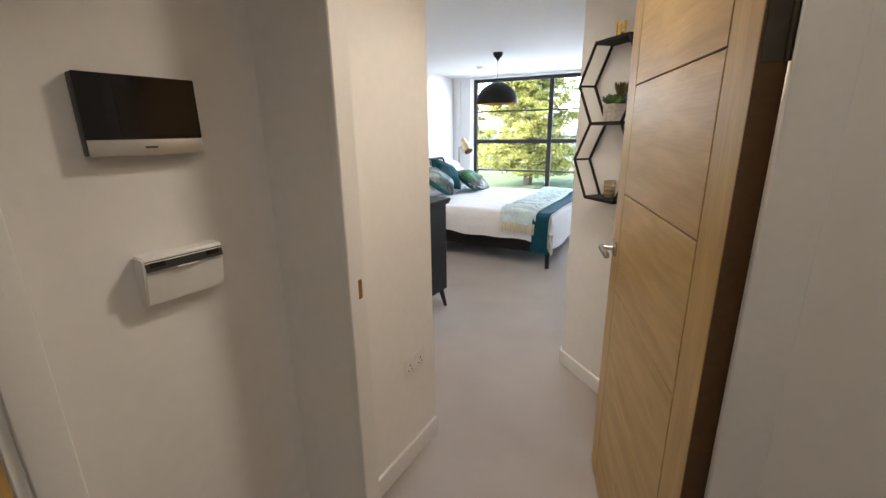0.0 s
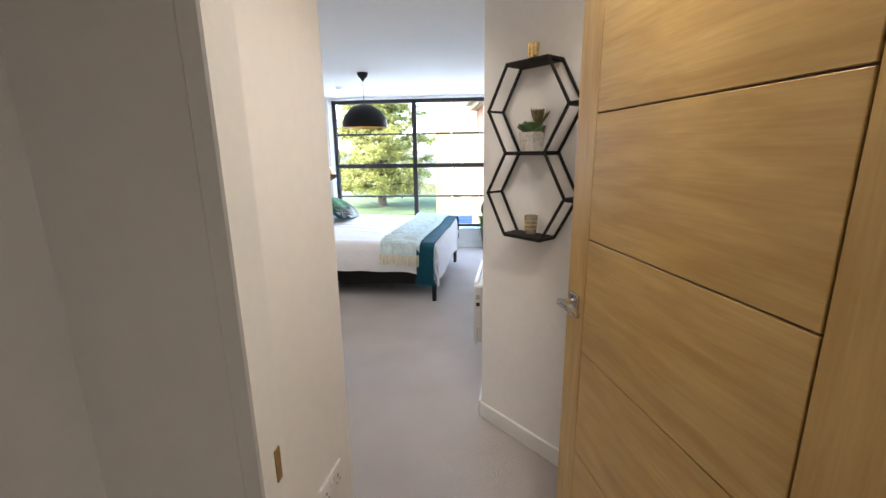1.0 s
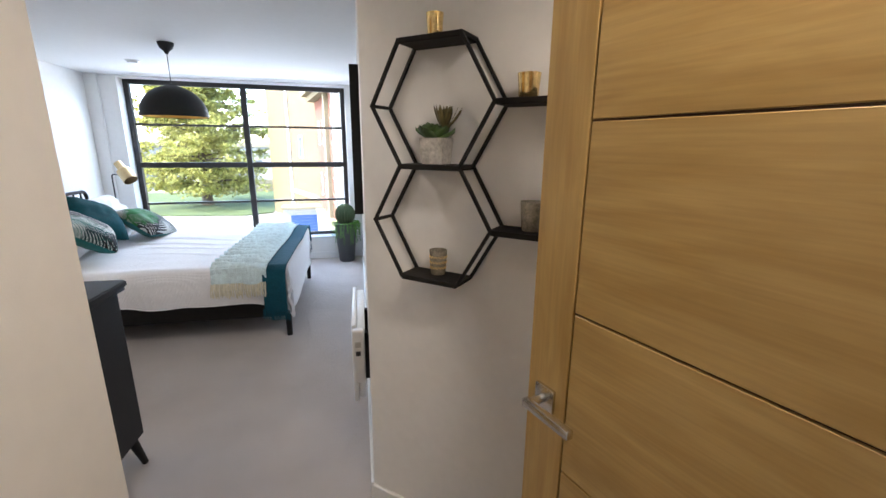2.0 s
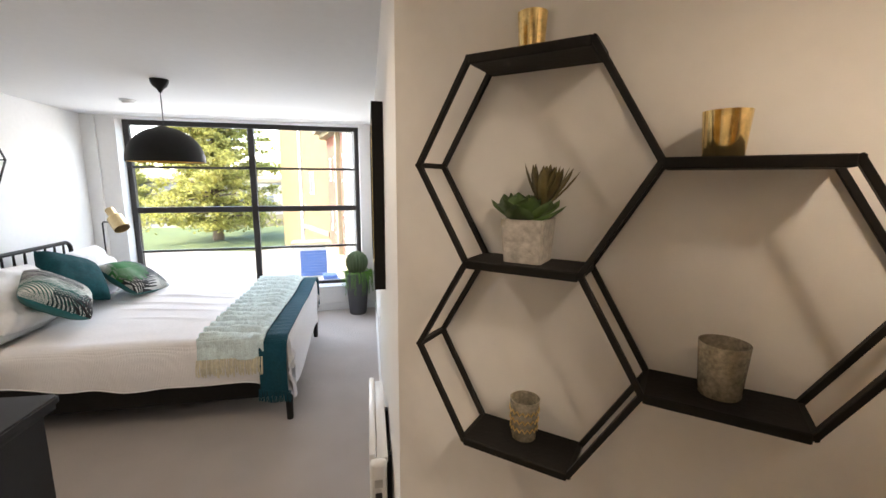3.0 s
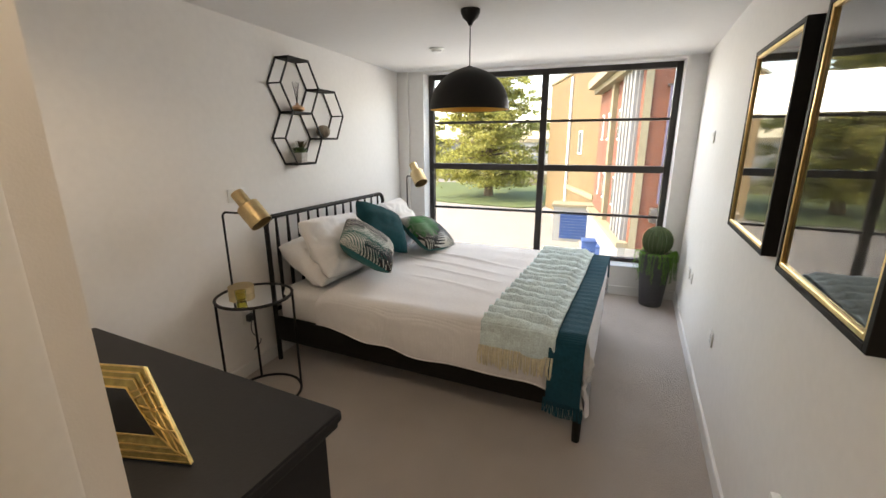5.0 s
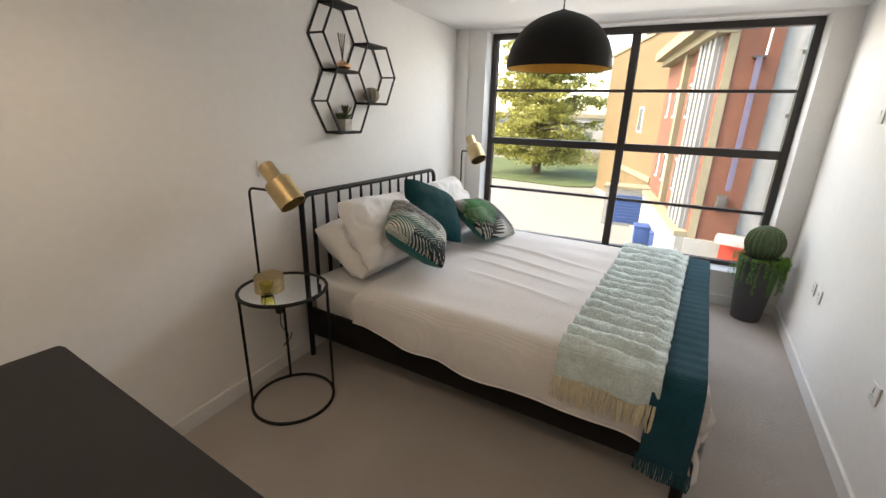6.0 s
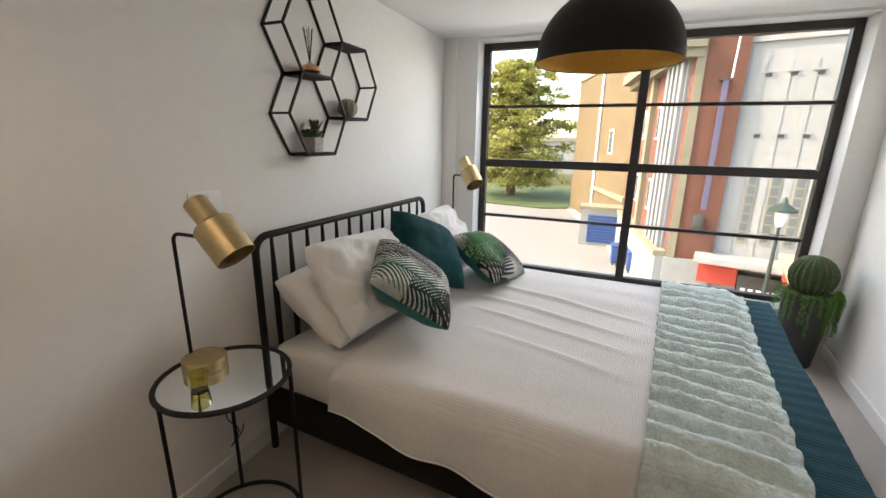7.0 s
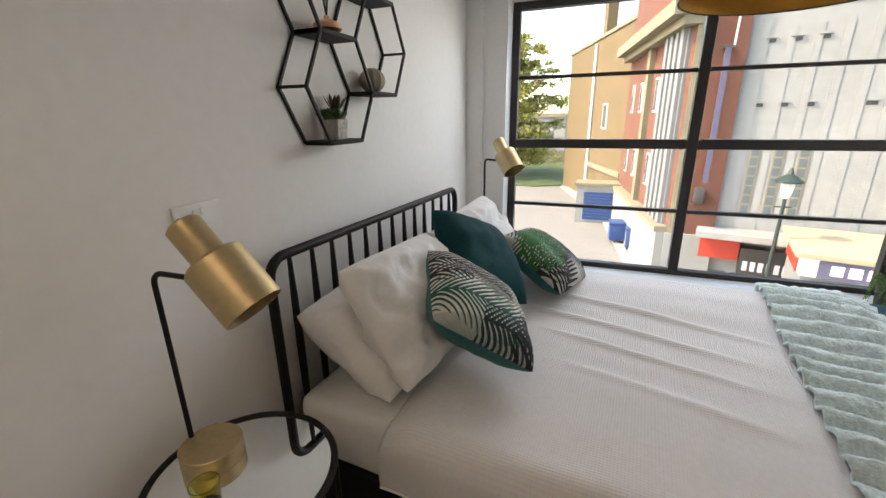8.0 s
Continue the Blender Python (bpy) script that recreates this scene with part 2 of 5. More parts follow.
PALM_B = palm_material("leaf_print", (0.50, 0.50, 0.46), [
    (0.23, 0.16, 190, 0.38, 0.10, (0.16, 0.18, 0.17), 48), (0.02, 0.23, -80, 0.30, 0.09, (0.11, 0.13, 0.13), 48),
    (-0.24, 0.20, -8, 0.42, 0.11, (0.02, 0.024, 0.032), 42), (-0.24, 0.08, -12, 0.34, 0.11, (0.008, 0.011, 0.024), 40), (-0.25, -0.06, -24, 0.22, 0.09, (0.010, 0.013, 0.022), 42),
    (0.25, -0.22, 128, 0.28, 0.12, (0.010, 0.010, 0.011), 32), (0.02, -0.25, 50, 0.24, 0.08, (0.018, 0.022, 0.02), 40), *FAN])
PLASTIC = mat("white_plastic", (0.78, 0.77, 0.75), 0.35, vary=0.02)
RADIATOR = mat("radiator_enamel", (0.84, 0.84, 0.83), 0.3, vary=0.02)
SILVER = mat("silver_plastic", (0.52, 0.51, 0.49), 0.35, 0.6, vary=0.05)
SCREEN = mat("black_gloss", (0.008, 0.008, 0.009), 0.08, vary=0.05)
SCREEN_IN = mat("sleeping_display", (0.012, 0.009, 0.007), 0.15, vary=0.1)
DARK_PLASTIC = mat("dark_plastic", (0.03, 0.03, 0.03), 0.4)
POT_GREY = mat("dark_grey_planter", (0.055, 0.055, 0.06), 0.55, vary=0.2, scale=9, bump=0.1, bump_scale=60)
CACTUS = mat("cactus_skin", (0.05, 0.085, 0.03), 0.7, vary=0.25, scale=30, bump=0.3, bump_scale=150)
SPINE = mat("cactus_spine", (0.42, 0.36, 0.2), 0.7)
LEAF = mat("succulent_leaf", (0.07, 0.125, 0.035), 0.5, vary=0.3, scale=25, per_object=0.35)
LEAF_TIP = mat("spiky_leaf", (0.13, 0.105, 0.04), 0.55, vary=0.3, scale=25, per_object=0.4)
TRAIL = mat("trailing_foliage", (0.10, 0.26, 0.02), 0.6, vary=0.3, scale=30, island=0.35)
CONCRETE = mat("marbled_concrete", (0.52, 0.49, 0.45), 0.8, vary=0.35, scale=28, fine=90, bump=0.5, bump_scale=60)
MERCURY = mat("mercury_glass", (0.42, 0.38, 0.30), 0.25, 0.35, vary=0.5, scale=45, fine=160)
MERCURY_GOLD = mat("gold_mercury_glass", (0.80, 0.60, 0.27), 0.16, 0.95, vary=0.35, scale=40, fine=120)
VOTIVE = glass_material("olive_glass", (0.80, 0.78, 0.30), 0.02)
COPPER = mat("copper_burner", (0.75, 0.44, 0.26), 0.3, 0.9, vary=0.1)
SOIL = mat("soil", (0.05, 0.035, 0.02), 0.95, vary=0.3, scale=60, bump=0.5)
ART = mat("dark_print", (0.035, 0.035, 0.03), 0.03, vary=0.8, scale=5, fine=16, spec=0.9, bump=0.02, bump_scale=9)
PANE = glass_material("window_glass", (0.66, 0.65, 0.62), 0.0, 1.02)
BULB = glow("warm_downlight_lens", (1.0, 0.8, 0.55), 4.0)
PEARL = mat("pearl_bulb", (0.85, 0.83, 0.8), 0.2)


# ---- mesh helpers ----
def smooth(bm, angle=35):
    for f in bm.faces:
        f.smooth = True
    for e in bm.edges:
        if len(e.link_faces) == 2 and e.calc_face_angle(0) > radians(angle):
            e.smooth = False
    return bm


def mesh_of(name, bm, material):
    data = bpy.data.meshes.new(name)
    bm.normal_update()
    bm.to_mesh(data)
    bm.free()
    for m in material if isinstance(material, (list, tuple)) else [material]:
        data.materials.append(m)
    return data


def part(name, bm, material, parent, label=""):
    ob = new(name, mesh_of(name, bm, material))
    ob.parent = parent
    return tagged(ob, label) if label else ob


def thing(name, m, label, category, group="", kind=""):
    ob = new(name)
    ob.empty_display_size = 0.05
    ob.matrix_basis = m
    return tagged(ob, label, category, group, kind)


def solo(name, bm, material, label, category, m=None, group="", kind=""):
    ob = new(name, mesh_of(name, bm, material))
    if m is not None:
        ob.matrix_basis = m
    return tagged(ob, label, category, group, kind)


def box(x0, y0, z0, x1, y1, z1, bevel=0.0, bm=None, seg=2):
    x0, x1, y0, y1, z0, z1 = min(x0, x1), max(x0, x1), min(y0, y1), max(y0, y1), min(z0, z1), max(z0, z1)
    own = bmesh.new()
    r = bmesh.ops.create_cube(own, size=1)
    bmesh.ops.scale(own, vec=(x1 - x0, y1 - y0, z1 - z0), verts=r["verts"])
    bmesh.ops.translate(own, vec=((x0 + x1) / 2, (y0 + y1) / 2, (z0 + z1) / 2), verts=r["verts"])
    if bevel:
        bmesh.ops.bevel(own, geom=own.edges[:], offset=bevel, segments=seg, affect="EDGES", profile=0.5)
        smooth(own)
    return joined(bm, own)


def joined(bm, own):
    if bm is None:
        return own
    data = bpy.data.meshes.new("tmp")
    own.to_mesh(data)
    own.free()
    bm.from_mesh(data)
    bpy.data.meshes.remove(data)
    return bm


def moved(bm, m):
    bmesh.ops.transform(bm, matrix=m, verts=bm.verts)
    return bm


def lathe(profile, steps=32, bm=None):
    """Turned body from (radius, z) pairs."""
    own = bmesh.new()
    rings = []
    for r, z in profile:
        if r < 1e-5:
            rings.append([own.verts.new((0, 0, z))])
        else:
            rings.append([own.verts.new((r * math.cos(2 * math.pi * i / steps), r * math.sin(2 * math.pi * i / steps), z)) for i in range(steps)])
    for a, b in zip(rings, rings[1:]):
        for i in range(steps):
            j = (i + 1) % steps
            if len(a) == 1 and len(b) == 1:
                continue
            if len(a) == 1:
                own.faces.new((a[0], b[j], b[i]))
            elif len(b) == 1:
                own.faces.new((a[i], a[j], b[0]))
            else:
                own.faces.new((a[i], a[j], b[j], b[i]))
    bmesh.ops.recalc_face_normals(own, faces=own.faces)
    return joined(bm, smooth(own))


def tube(points, radius, steps=10, closed=False, bm=None, radii=None):
    """A rod swept along points."""
    own = bmesh.new()
    pts = [Vector(p) for p in points]
    rings, up = [], None
    for i, p in enumerate(pts):
        if closed:
            d = (pts[(i + 1) % len(pts)] - pts[i - 1]).normalized()
        else:
            d = (pts[min(i + 1, len(pts) - 1)] - pts[max(i - 1, 0)]).normalized()
        if up is None:
            up = d.orthogonal().normalized()
        side = d.cross(up).normalized()
        up = side.cross(d).normalized()
        r = radii[i] if radii else radius
        rings.append([own.verts.new(p + r * (math.cos(2 * math.pi * k / steps) * up + math.sin(2 * math.pi * k / steps) * side)) for k in range(steps)])
    pairs = list(zip(rings, rings[1:])) + ([(rings[-1], rings[0])] if closed else [])
    for a, b in pairs:
        for k in range(steps):
            own.faces.new((a[k], a[(k + 1) % steps], b[(k + 1) % steps], b[k]))
    if not closed:
        own.faces.new(rings[0])
        own.faces.new(rings[-1])
    bmesh.ops.recalc_face_normals(own, faces=own.faces)
    return joined(bm, smooth(own, 50))


def prism(plan, z0, z1, bm=None):
    """An upright body on a plan of (x, y) corners."""
    own = bmesh.new()
    lo, hi = [own.verts.new((x, y, z0)) for x, y in plan], [own.verts.new((x, y, z1)) for x, y in plan]
    own.faces.new(lo)
    own.faces.new(hi)
    for i in range(len(plan)):
        j = (i + 1) % len(plan)
        own.faces.new((lo[i], lo[j], hi[j], hi[i]))
    bmesh.ops.recalc_face_normals(own, faces=own.faces)
    return joined(bm, own)


def arc(cx, cy, r, a0, a1, n=6):
    return [(cx + r * math.cos(radians(a0 + (a1 - a0) * i / n)), cy + r * math.sin(radians(a0 + (a1 - a0) * i / n))) for i in range(n + 1)]


def along(p, q):
    """A frame on a wall: x runs from p to q, y into the wall on the left, z up."""
    a = math.degrees(math.atan2(q[1] - p[1], q[0] - p[0]))
    return pose(p[0], p[1], 0, 0, 0, a)


def dist(p, q):
    return math.hypot(q[0] - p[0], q[1] - p[1])


# ---- structure ----
# corners of the plan
L_X = -2.95
WIN_Y = 7.03
BACK_L, CORNER_L = (L_X, 2.87), (-1.235, 2.694)
NIB = (-0.714, 1.687)
LOB = (-1.25, 1.69)
JAMB_Y0, JAMB_Y1 = 0.905, 0.968
HALL_L0, HALL_L1 = (-1.06, -1.1), (-0.80, JAMB_Y0)
R_CORNER, R_END = (-0.245, 2.618), (0.118, WIN_Y)
S_END = (0.434, 1.938)
T = 0.10


def wall(name, p, q, label="white painted plaster wall", z0=0.0, z1=CEIL, thick=T, material=None):
    """A wall whose inner face runs from p to q, with the room on the right of that way."""
    d = Vector((q[0] - p[0], q[1] - p[1])).normalized()
    n = Vector((-d.y, d.x)) * thick
    bm = prism([p, q, (q[0] + n.x, q[1] + n.y), (p[0] + n.x, p[1] + n.y)], z0, z1)
    return solo(name, bm, material or PAINT, label, "wall", kind="structure")


floor_plan = [(-3.1, -1.2), (0.9, -1.2), (0.9, 7.35), (-3.1, 7.35)]
solo("floor", prism(floor_plan, -0.15, 0.0), CARPET, "beige grey cut pile carpet on the floor", "floor", kind="structure")
solo("ceiling", prism(floor_plan, CEIL, CEIL + 0.12), CEILING, "flat white painted plaster ceiling", "ceiling", kind="structure")
wall("wall_west", BACK_L, (L_X, 7.33))
wall("wall_back", CORNER_L, BACK_L)
wall("wall_east", R_END, R_CORNER)
wall("wall_shelf", R_CORNER, S_END, thick=T)
wall("wall_lobby_east", S_END, (0.42, JAMB_Y1))
wall("wall_lobby_west", (-0.775, JAMB_Y1), NIB)
wall("wall_lobby_north", (NIB[0] - 0.025, NIB[1]), LOB)
wall("wall_hall_west", HALL_L0, HALL_L1)
wall("wall_hall_south", (0.80, -1.1), HALL_L0)
wall("wall_hall_east", (0.80, JAMB_Y0), (0.80, -1.1))

# the entrance partition, with its doorway
OPEN_L, OPEN_R, HEAD = -0.553, 0.31, 2.045
bm = prism([(-0.90, JAMB_Y0), (OPEN_L - 0.03, JAMB_Y0), (OPEN_L - 0.03, JAMB_Y1), (-0.90, JAMB_Y1)], 0, CEIL)
prism([(OPEN_R + 0.03, JAMB_Y0), (0.90, JAMB_Y0), (0.90, JAMB_Y1), (OPEN_R + 0.03, JAMB_Y1)], 0, CEIL, bm)
prism([(OPEN_L - 0.03, JAMB_Y0), (OPEN_R + 0.03, JAMB_Y0), (OPEN_R + 0.03, JAMB_Y1), (OPEN_L - 0.03, JAMB_Y1)], HEAD + 0.03, CEIL, bm)
solo("wall_entrance", bm, PAINT, "white painted partition with an open doorway", "wall", kind="structure")

# the window wall
WX0, WX1, WZ0, WZ1 = -2.645, -0.05, 0.30, 2.325
bm = box(L_X - 0.1, WIN_Y, 0, WX0, 7.33, CEIL)
box(WX1, WIN_Y, 0, 0.26, 7.33, CEIL, bm=bm)
box(WX0, WIN_Y, 0, WX1, 7.33, WZ0, bm=bm)
box(WX0, WIN_Y, WZ1, WX1, 7.33, CEIL, bm=bm)
solo("wall_north", bm, PAINT, "white painted wall round the wide window", "wall", kind="structure")
solo("column_casing", box(L_X + 0.001, WIN_Y - 0.035, 0, L_X + 0.13, WIN_Y, CEIL, 0.004), PAINT, "white boxed pipe casing in the corner", "casing", kind="structure")


def baseboard(p, q, h=0.095, d=0.016):
    """Skirting on a wall's inner face, the room on its right."""
    w = dist(p, q)
    bm = box(0, -d, 0, w, 0, h, 0.004, seg=1)
    return solo("baseboard", moved(bm, along(p, q)), SATIN, "white satin painted skirting board", "skirting", kind="structure")


baseboard(BACK_L, (L_X, WIN_Y))
baseboard(CORNER_L, BACK_L)
baseboard((L_X, WIN_Y), (R_END[0], WIN_Y))
baseboard(R_END, R_CORNER)
baseboard(R_CORNER, S_END)
baseboard((-0.775, JAMB_Y1 + 0.01), NIB)
baseboard((HALL_L1[0] - 0.0667, 0.39), (HALL_L1[0], HALL_L1[1]))

# the window: frame, bars and panes
window = thing("window_1", pose(0, 7.235, 0), "wide black metal framed window with slim bars", "window", kind="structure")
FD = 0.035
MX, MZ = -1.325, 1.307
for x0, z0, x1, z1 in ((WX0, WZ0, WX0 + 0.055, WZ1), (WX1 - 0.055, WZ0, WX1, WZ1)):
    part("frame_stile", box(x0, -FD, z0, x1, FD, z1, 0.004, seg=1), FRAME_DARK, window)
for z0, z1 in ((WZ0, WZ0 + 0.055), (WZ1 - 0.055, WZ1)):
    part("frame_rail", box(WX0 + 0.055, -FD, z0, WX1 - 0.055, FD, z1, 0.004, seg=1), FRAME_DARK, window)
part("mullion", box(MX - 0.034, -FD - 0.004, WZ0 + 0.055, MX + 0.034, FD, WZ1 - 0.055, 0.004, seg=1), FRAME_DARK, window)
for x0, x1 in ((WX0 + 0.055, MX - 0.034), (MX + 0.034, WX1 - 0.055)):
    part("transom", box(x0, -FD, MZ - 0.034, x1, FD, MZ + 0.034, 0.004, seg=1), FRAME_DARK, window)
    for z in (1.802, 0.815):
        part("glazing_bar", box(x0, -0.02, z - 0.013, x1, 0.02, z + 0.013, 0.003, seg=1), FRAME_DARK, window)
    for z0, z1 in ((WZ0 + 0.055, MZ - 0.034), (MZ + 0.034, WZ1 - 0.055)):
        ob = part("pane", box(x0, -0.003, z0, x1, 0.003, z1), PANE, window)
        ob.visible_shadow = False
solo("window_sill", box(WX0 + 0.001, 7.03 - 0.012, WZ0 - 0.004, WX1 - 0.001, 7.199, WZ0 + 0.018, 0.006), SATIN, "white painted window board", "sill", kind="structure")


# ---- doors ----
def door_lining(y0, y1, x0, x1, head, bm=None):
    bm = box(x0 - 0.03, y0 - 0.004, 0, x0, y1 + 0.004, head, 0.003, bm, seg=1)
    box(x1, y0 - 0.004, 0, x1 + 0.03, y1 + 0.004, head, 0.003, bm, seg=1)
    return box(x0 - 0.03, y0 - 0.004, head, x1 + 0.03, y1 + 0.004, head + 0.03, 0.003, bm, seg=1)


door_frame = thing("door_frame", pose(0, 0, 0), "white painted door lining with architraves and a brass strike plate", "door frame", kind="structure")
part("lining", door_lining(JAMB_Y0, JAMB_Y1, OPEN_L, OPEN_R, HEAD), SATIN, door_frame)
for x0, x1 in ((OPEN_R - 0.017, OPEN_R + 0.06),):
    part("architrave", box(x0, JAMB_Y0 - 0.018, 0, x1, JAMB_Y0 - 0.001, HEAD + 0.07, 0.005), SATIN, door_frame)
part("architrave", box(OPEN_L - 0.02, JAMB_Y0 - 0.0175, HEAD + 0.008, OPEN_R + 0.0595, JAMB_Y0 - 0.0012, HEAD + 0.0695, 0.005), SATIN, door_frame)
part("strike_plate", box(OPEN_L - 0.001, 0.938, 1.04, OPEN_L + 0.002, 0.952, 1.095, 0.0005, seg=1), BRASS_PLATE, door_frame, "small brass strike plate")


def oak_door(name, m, label, width, height=2.03, handle=True):
    """A leaf with its hinge edge at x = 0, its face at y = 0 and its back at y = 0.044."""
    door = thing(name, m, label, "door", kind="structure")
    g, st0, st1 = 0.004, 0.115, 0.115
    zs = [0.0, 0.158, 0.522, 0.883, 1.243, 1.602, height]
    part("hinge_stile", box(0, 0, 0, st0 - g, 0.044, height, 0.0015, seg=1), OAK_UP, door)
    # thin strip over the hinge edge, shade put into its colour
    part("shaded_edge", box(-0.0022, 0.0005, 0.0005, -0.0002, 0.0435, height - 0.0005), EDGE_SHADE, door, "hinge edge with its shade put into a darker brown")
    part("lock_stile", box(width - st1 + g, 0, 0, width, 0.044, height, 0.0015, seg=1), OAK_UP, door)
    for z0, z1 in zip(zs, zs[1:]):
        part("panel", box(st0, 0.0, z0 + g / 2, width - st1, 0.044, z1 - g / 2, 0.0015, seg=1), OAK, door)
    part("core", box(st0 - g - 0.001, 0.006, 0.002, width - st1 + g + 0.001, 0.038, height - 0.002), GROOVE, door, "dark inlaid grooves between the panels")
    if handle:
        hz, hx = 1.03, width - 0.058
        for side, y in ((-1, 0.0), (1, 0.044)):
            h = part("handle", box(hx - 0.027, min(y, y + side * 0.009), hz - 0.027, hx + 0.027, max(y, y + side * 0.009), hz + 0.027, 0.002), CHROME, door, "satin chrome lever handle on a square rose")
            part("neck", tube([(hx, y + side * 0.005, hz), (hx, y + side * 0.05, hz)], 0.0095), CHROME, h)
            part("lever", box(hx - 0.118, min(y + side * 0.043, y + side * 0.06), hz - 0.0095, hx + 0.012, max(y + side * 0.043, y + side * 0.06), hz + 0.0095, 0.003), CHROME, h)
    return door


leaf_a = math.degrees(math.atan2(0.632, -0.157))
leaf = oak_door("door_1", pose(0.296, 0.93, 0.014, 0, 0, leaf_a), "open oak veneer door with inlaid horizontal grooves", 0.90)
for z in (0.17, 1.56):
    knuckle = part("hinge", tube([(-0.006, 0.004, z), (-0.006, 0.004, z + 0.1)], 0.005, 10), DULL_STEEL, leaf, "steel butt hinge")
    part("hinge_plate", box(-0.0042, 0.010, z, -0.0022, 0.04, z + 0.1), DULL_STEEL, knuckle)

# the closed oak door beside the bedroom corner
D0, D1 = 1.74, 2.585
side_wall = box(LOB[0] - 0.12, LOB[1], 0, LOB[0], D0 - 0.03, CEIL)
box(LOB[0] - 0.12, D1 + 0.03, 0, LOB[0], CORNER_L[1], CEIL, bm=side_wall)
box(LOB[0] - 0.12, D0 - 0.03, HEAD + 0.03, LOB[0], D1 + 0.03, CEIL, bm=side_wall)
solo("wall_lobby_side", side_wall, PAINT, "white painted wall with an inner doorway", "wall", kind="structure")
side_frame = thing("door_frame", pose(LOB[0], 0, 0), "white painted lining of the inner door", "door frame", kind="structure")
part("lining", box(-0.11, D1, 0, 0.003, D1 + 0.03, HEAD, 0.003, seg=1), SATIN, side_frame)
part("lining", box(-0.11, D0 - 0.03, 0, 0.003, D0, HEAD, 0.003, seg=1), SATIN, side_frame)
part("lining", box(-0.11, D0 - 0.03, HEAD, 0.003, D1 + 0.03, HEAD + 0.03, 0.003, seg=1), SATIN, side_frame)
part("architrave", box(0.001, D1 + 0.008, 0, 0.018, D1 + 0.07, HEAD + 0.07, 0.005), SATIN, side_frame)
part("architrave", box(0.001, D0 - 0.045, 0, 0.018, D0 - 0.008, HEAD + 0.07, 0.005), SATIN, side_frame)
part("architrave", box(0.0012, D0 - 0.0445, HEAD + 0.008, 0.0175, D1 + 0.0695, HEAD + 0.0695, 0.005), SATIN, side_frame)
oak_door("door_2", pose(LOB[0] - 0.03, D0 + 0.003, 0.008, 0, 0, 90), "closed oak veneer inner door", D1 - D0 - 0.006)

# the oak door in the hall's side wall
hall_m = along(HALL_L0, HALL_L1)
hall_len = dist(HALL_L0, HALL_L1)
hy = hall_len - 0.59
hall_frame = thing("door_frame", hall_m, "white painted lining of the hall door", "door frame", kind="structure")
part("architrave", box(hy, -0.018, 0, hy + 0.07, -0.001, HEAD + 0.07, 0.005), SATIN, hall_frame)
part("lining", box(hy - 0.022, -0.006, 0, hy - 0.001, -0.0012, HEAD, 0.002, seg=1), SATIN, hall_frame)
part("architrave", box(hy - 0.95, -0.018, 0, hy - 0.88, -0.001, HEAD + 0.07, 0.005), SATIN, hall_frame)
hall_door = thing("door_3", hall_m @ pose(hy - 0.87, -0.0058, 0.008), "closed oak veneer hall door", "door", kind="structure")
part("leaf", box(0, 0, 0, 0.845, 0.004, 2.03, 0.001, seg=1), OAK_UP, hall_door)

# ---- recessed downlights ----
for x, y, watts in DOWNLIGHTS:
    d = thing("downlight", pose(x, y, CEIL), "small white recessed ceiling downlight, lit", "downlight", group="ceiling downlights")
    part("bezel", lathe([(0.033, -0.001), (0.034, -0.006), (0.044, -0.005), (0.046, -0.0005)], 28), PLASTIC, d)
    part("lens", lathe([(0.0, -0.002), (0.032, -0.002)], 24), BULB, d)
    lamp("downlight_lamp", "SPOT", look((x, y, CEIL - 0.012), (x, y, 0)), watts * 4.5, WARM, 0.09, 150)


# ---- hall fittings ----
hall_u = lambda y: (y + 1.1) / (HALL_L1[1] + 1.1) * hall_len
panel = thing("video_entry_panel", hall_m @ pose(hall_u(0.625), 0, 1.515) @ Matrix.Diagonal((0.98, 1, 0.96, 1)), "black glass video entry screen with a silver lower bar", "entry panel")
part("housing", box(-0.108, -0.028, -0.075, 0.108, 0, 0.082, 0.004), DARK_PLASTIC, panel)
part("screen_glass", box(-0.108, -0.031, -0.042, 0.108, -0.0285, 0.082, 0.001, seg=1), SCREEN, panel, "glossy black screen")
part("display", box(-0.048, -0.0318, -0.036, 0.094, -0.0312, 0.064), SCREEN_IN, panel)
part("button_bar", box(-0.108, -0.0325, -0.076, 0.108, -0.0286, -0.044, 0.0015), SILVER, panel, "silver lower bar")
part("badge", box(-0.012, -0.0332, -0.062, 0.012, -0.0326, -0.058), DARK_PLASTIC, panel)

timer = thing("heating_controller", hall_m @ pose(hall_u(0.642), 0, 1.18) @ Matrix.Diagonal((1.13, 1, 1.05, 1)), "white wall heating controller with a dark display strip", "controller")
bm = bmesh.new()
prof = [(0, -0.052), (-0.03, -0.052), (-0.036, -0.03), (-0.05, 0.045), (-0.046, 0.052), (0, 0.052)]
ends = [[bm.verts.new((x, y, z)) for y, z in prof] for x in (-0.075, 0.075)]
for a, b in zip(range(6), list(range(1, 6)) + [0]):
    bm.faces.new((ends[0][a], ends[0][b], ends[1][b], ends[1][a]))
bm.faces.new(ends[0]), bm.faces.new(ends[1])
bmesh.ops.recalc_face_normals(bm, faces=bm.faces)
bmesh.ops.bevel(bm, geom=bm.edges[:], offset=0.003, segments=2, affect="EDGES")
part("case", smooth(bm), PLASTIC, timer)
tilt = pose(0, -0.0489, 0.036, -10.6)
part("display_strip", moved(box(-0.072, -0.0012, -0.012, 0.072, 0.001, 0.009), tilt), DARK_PLASTIC, timer, "dark display strip")
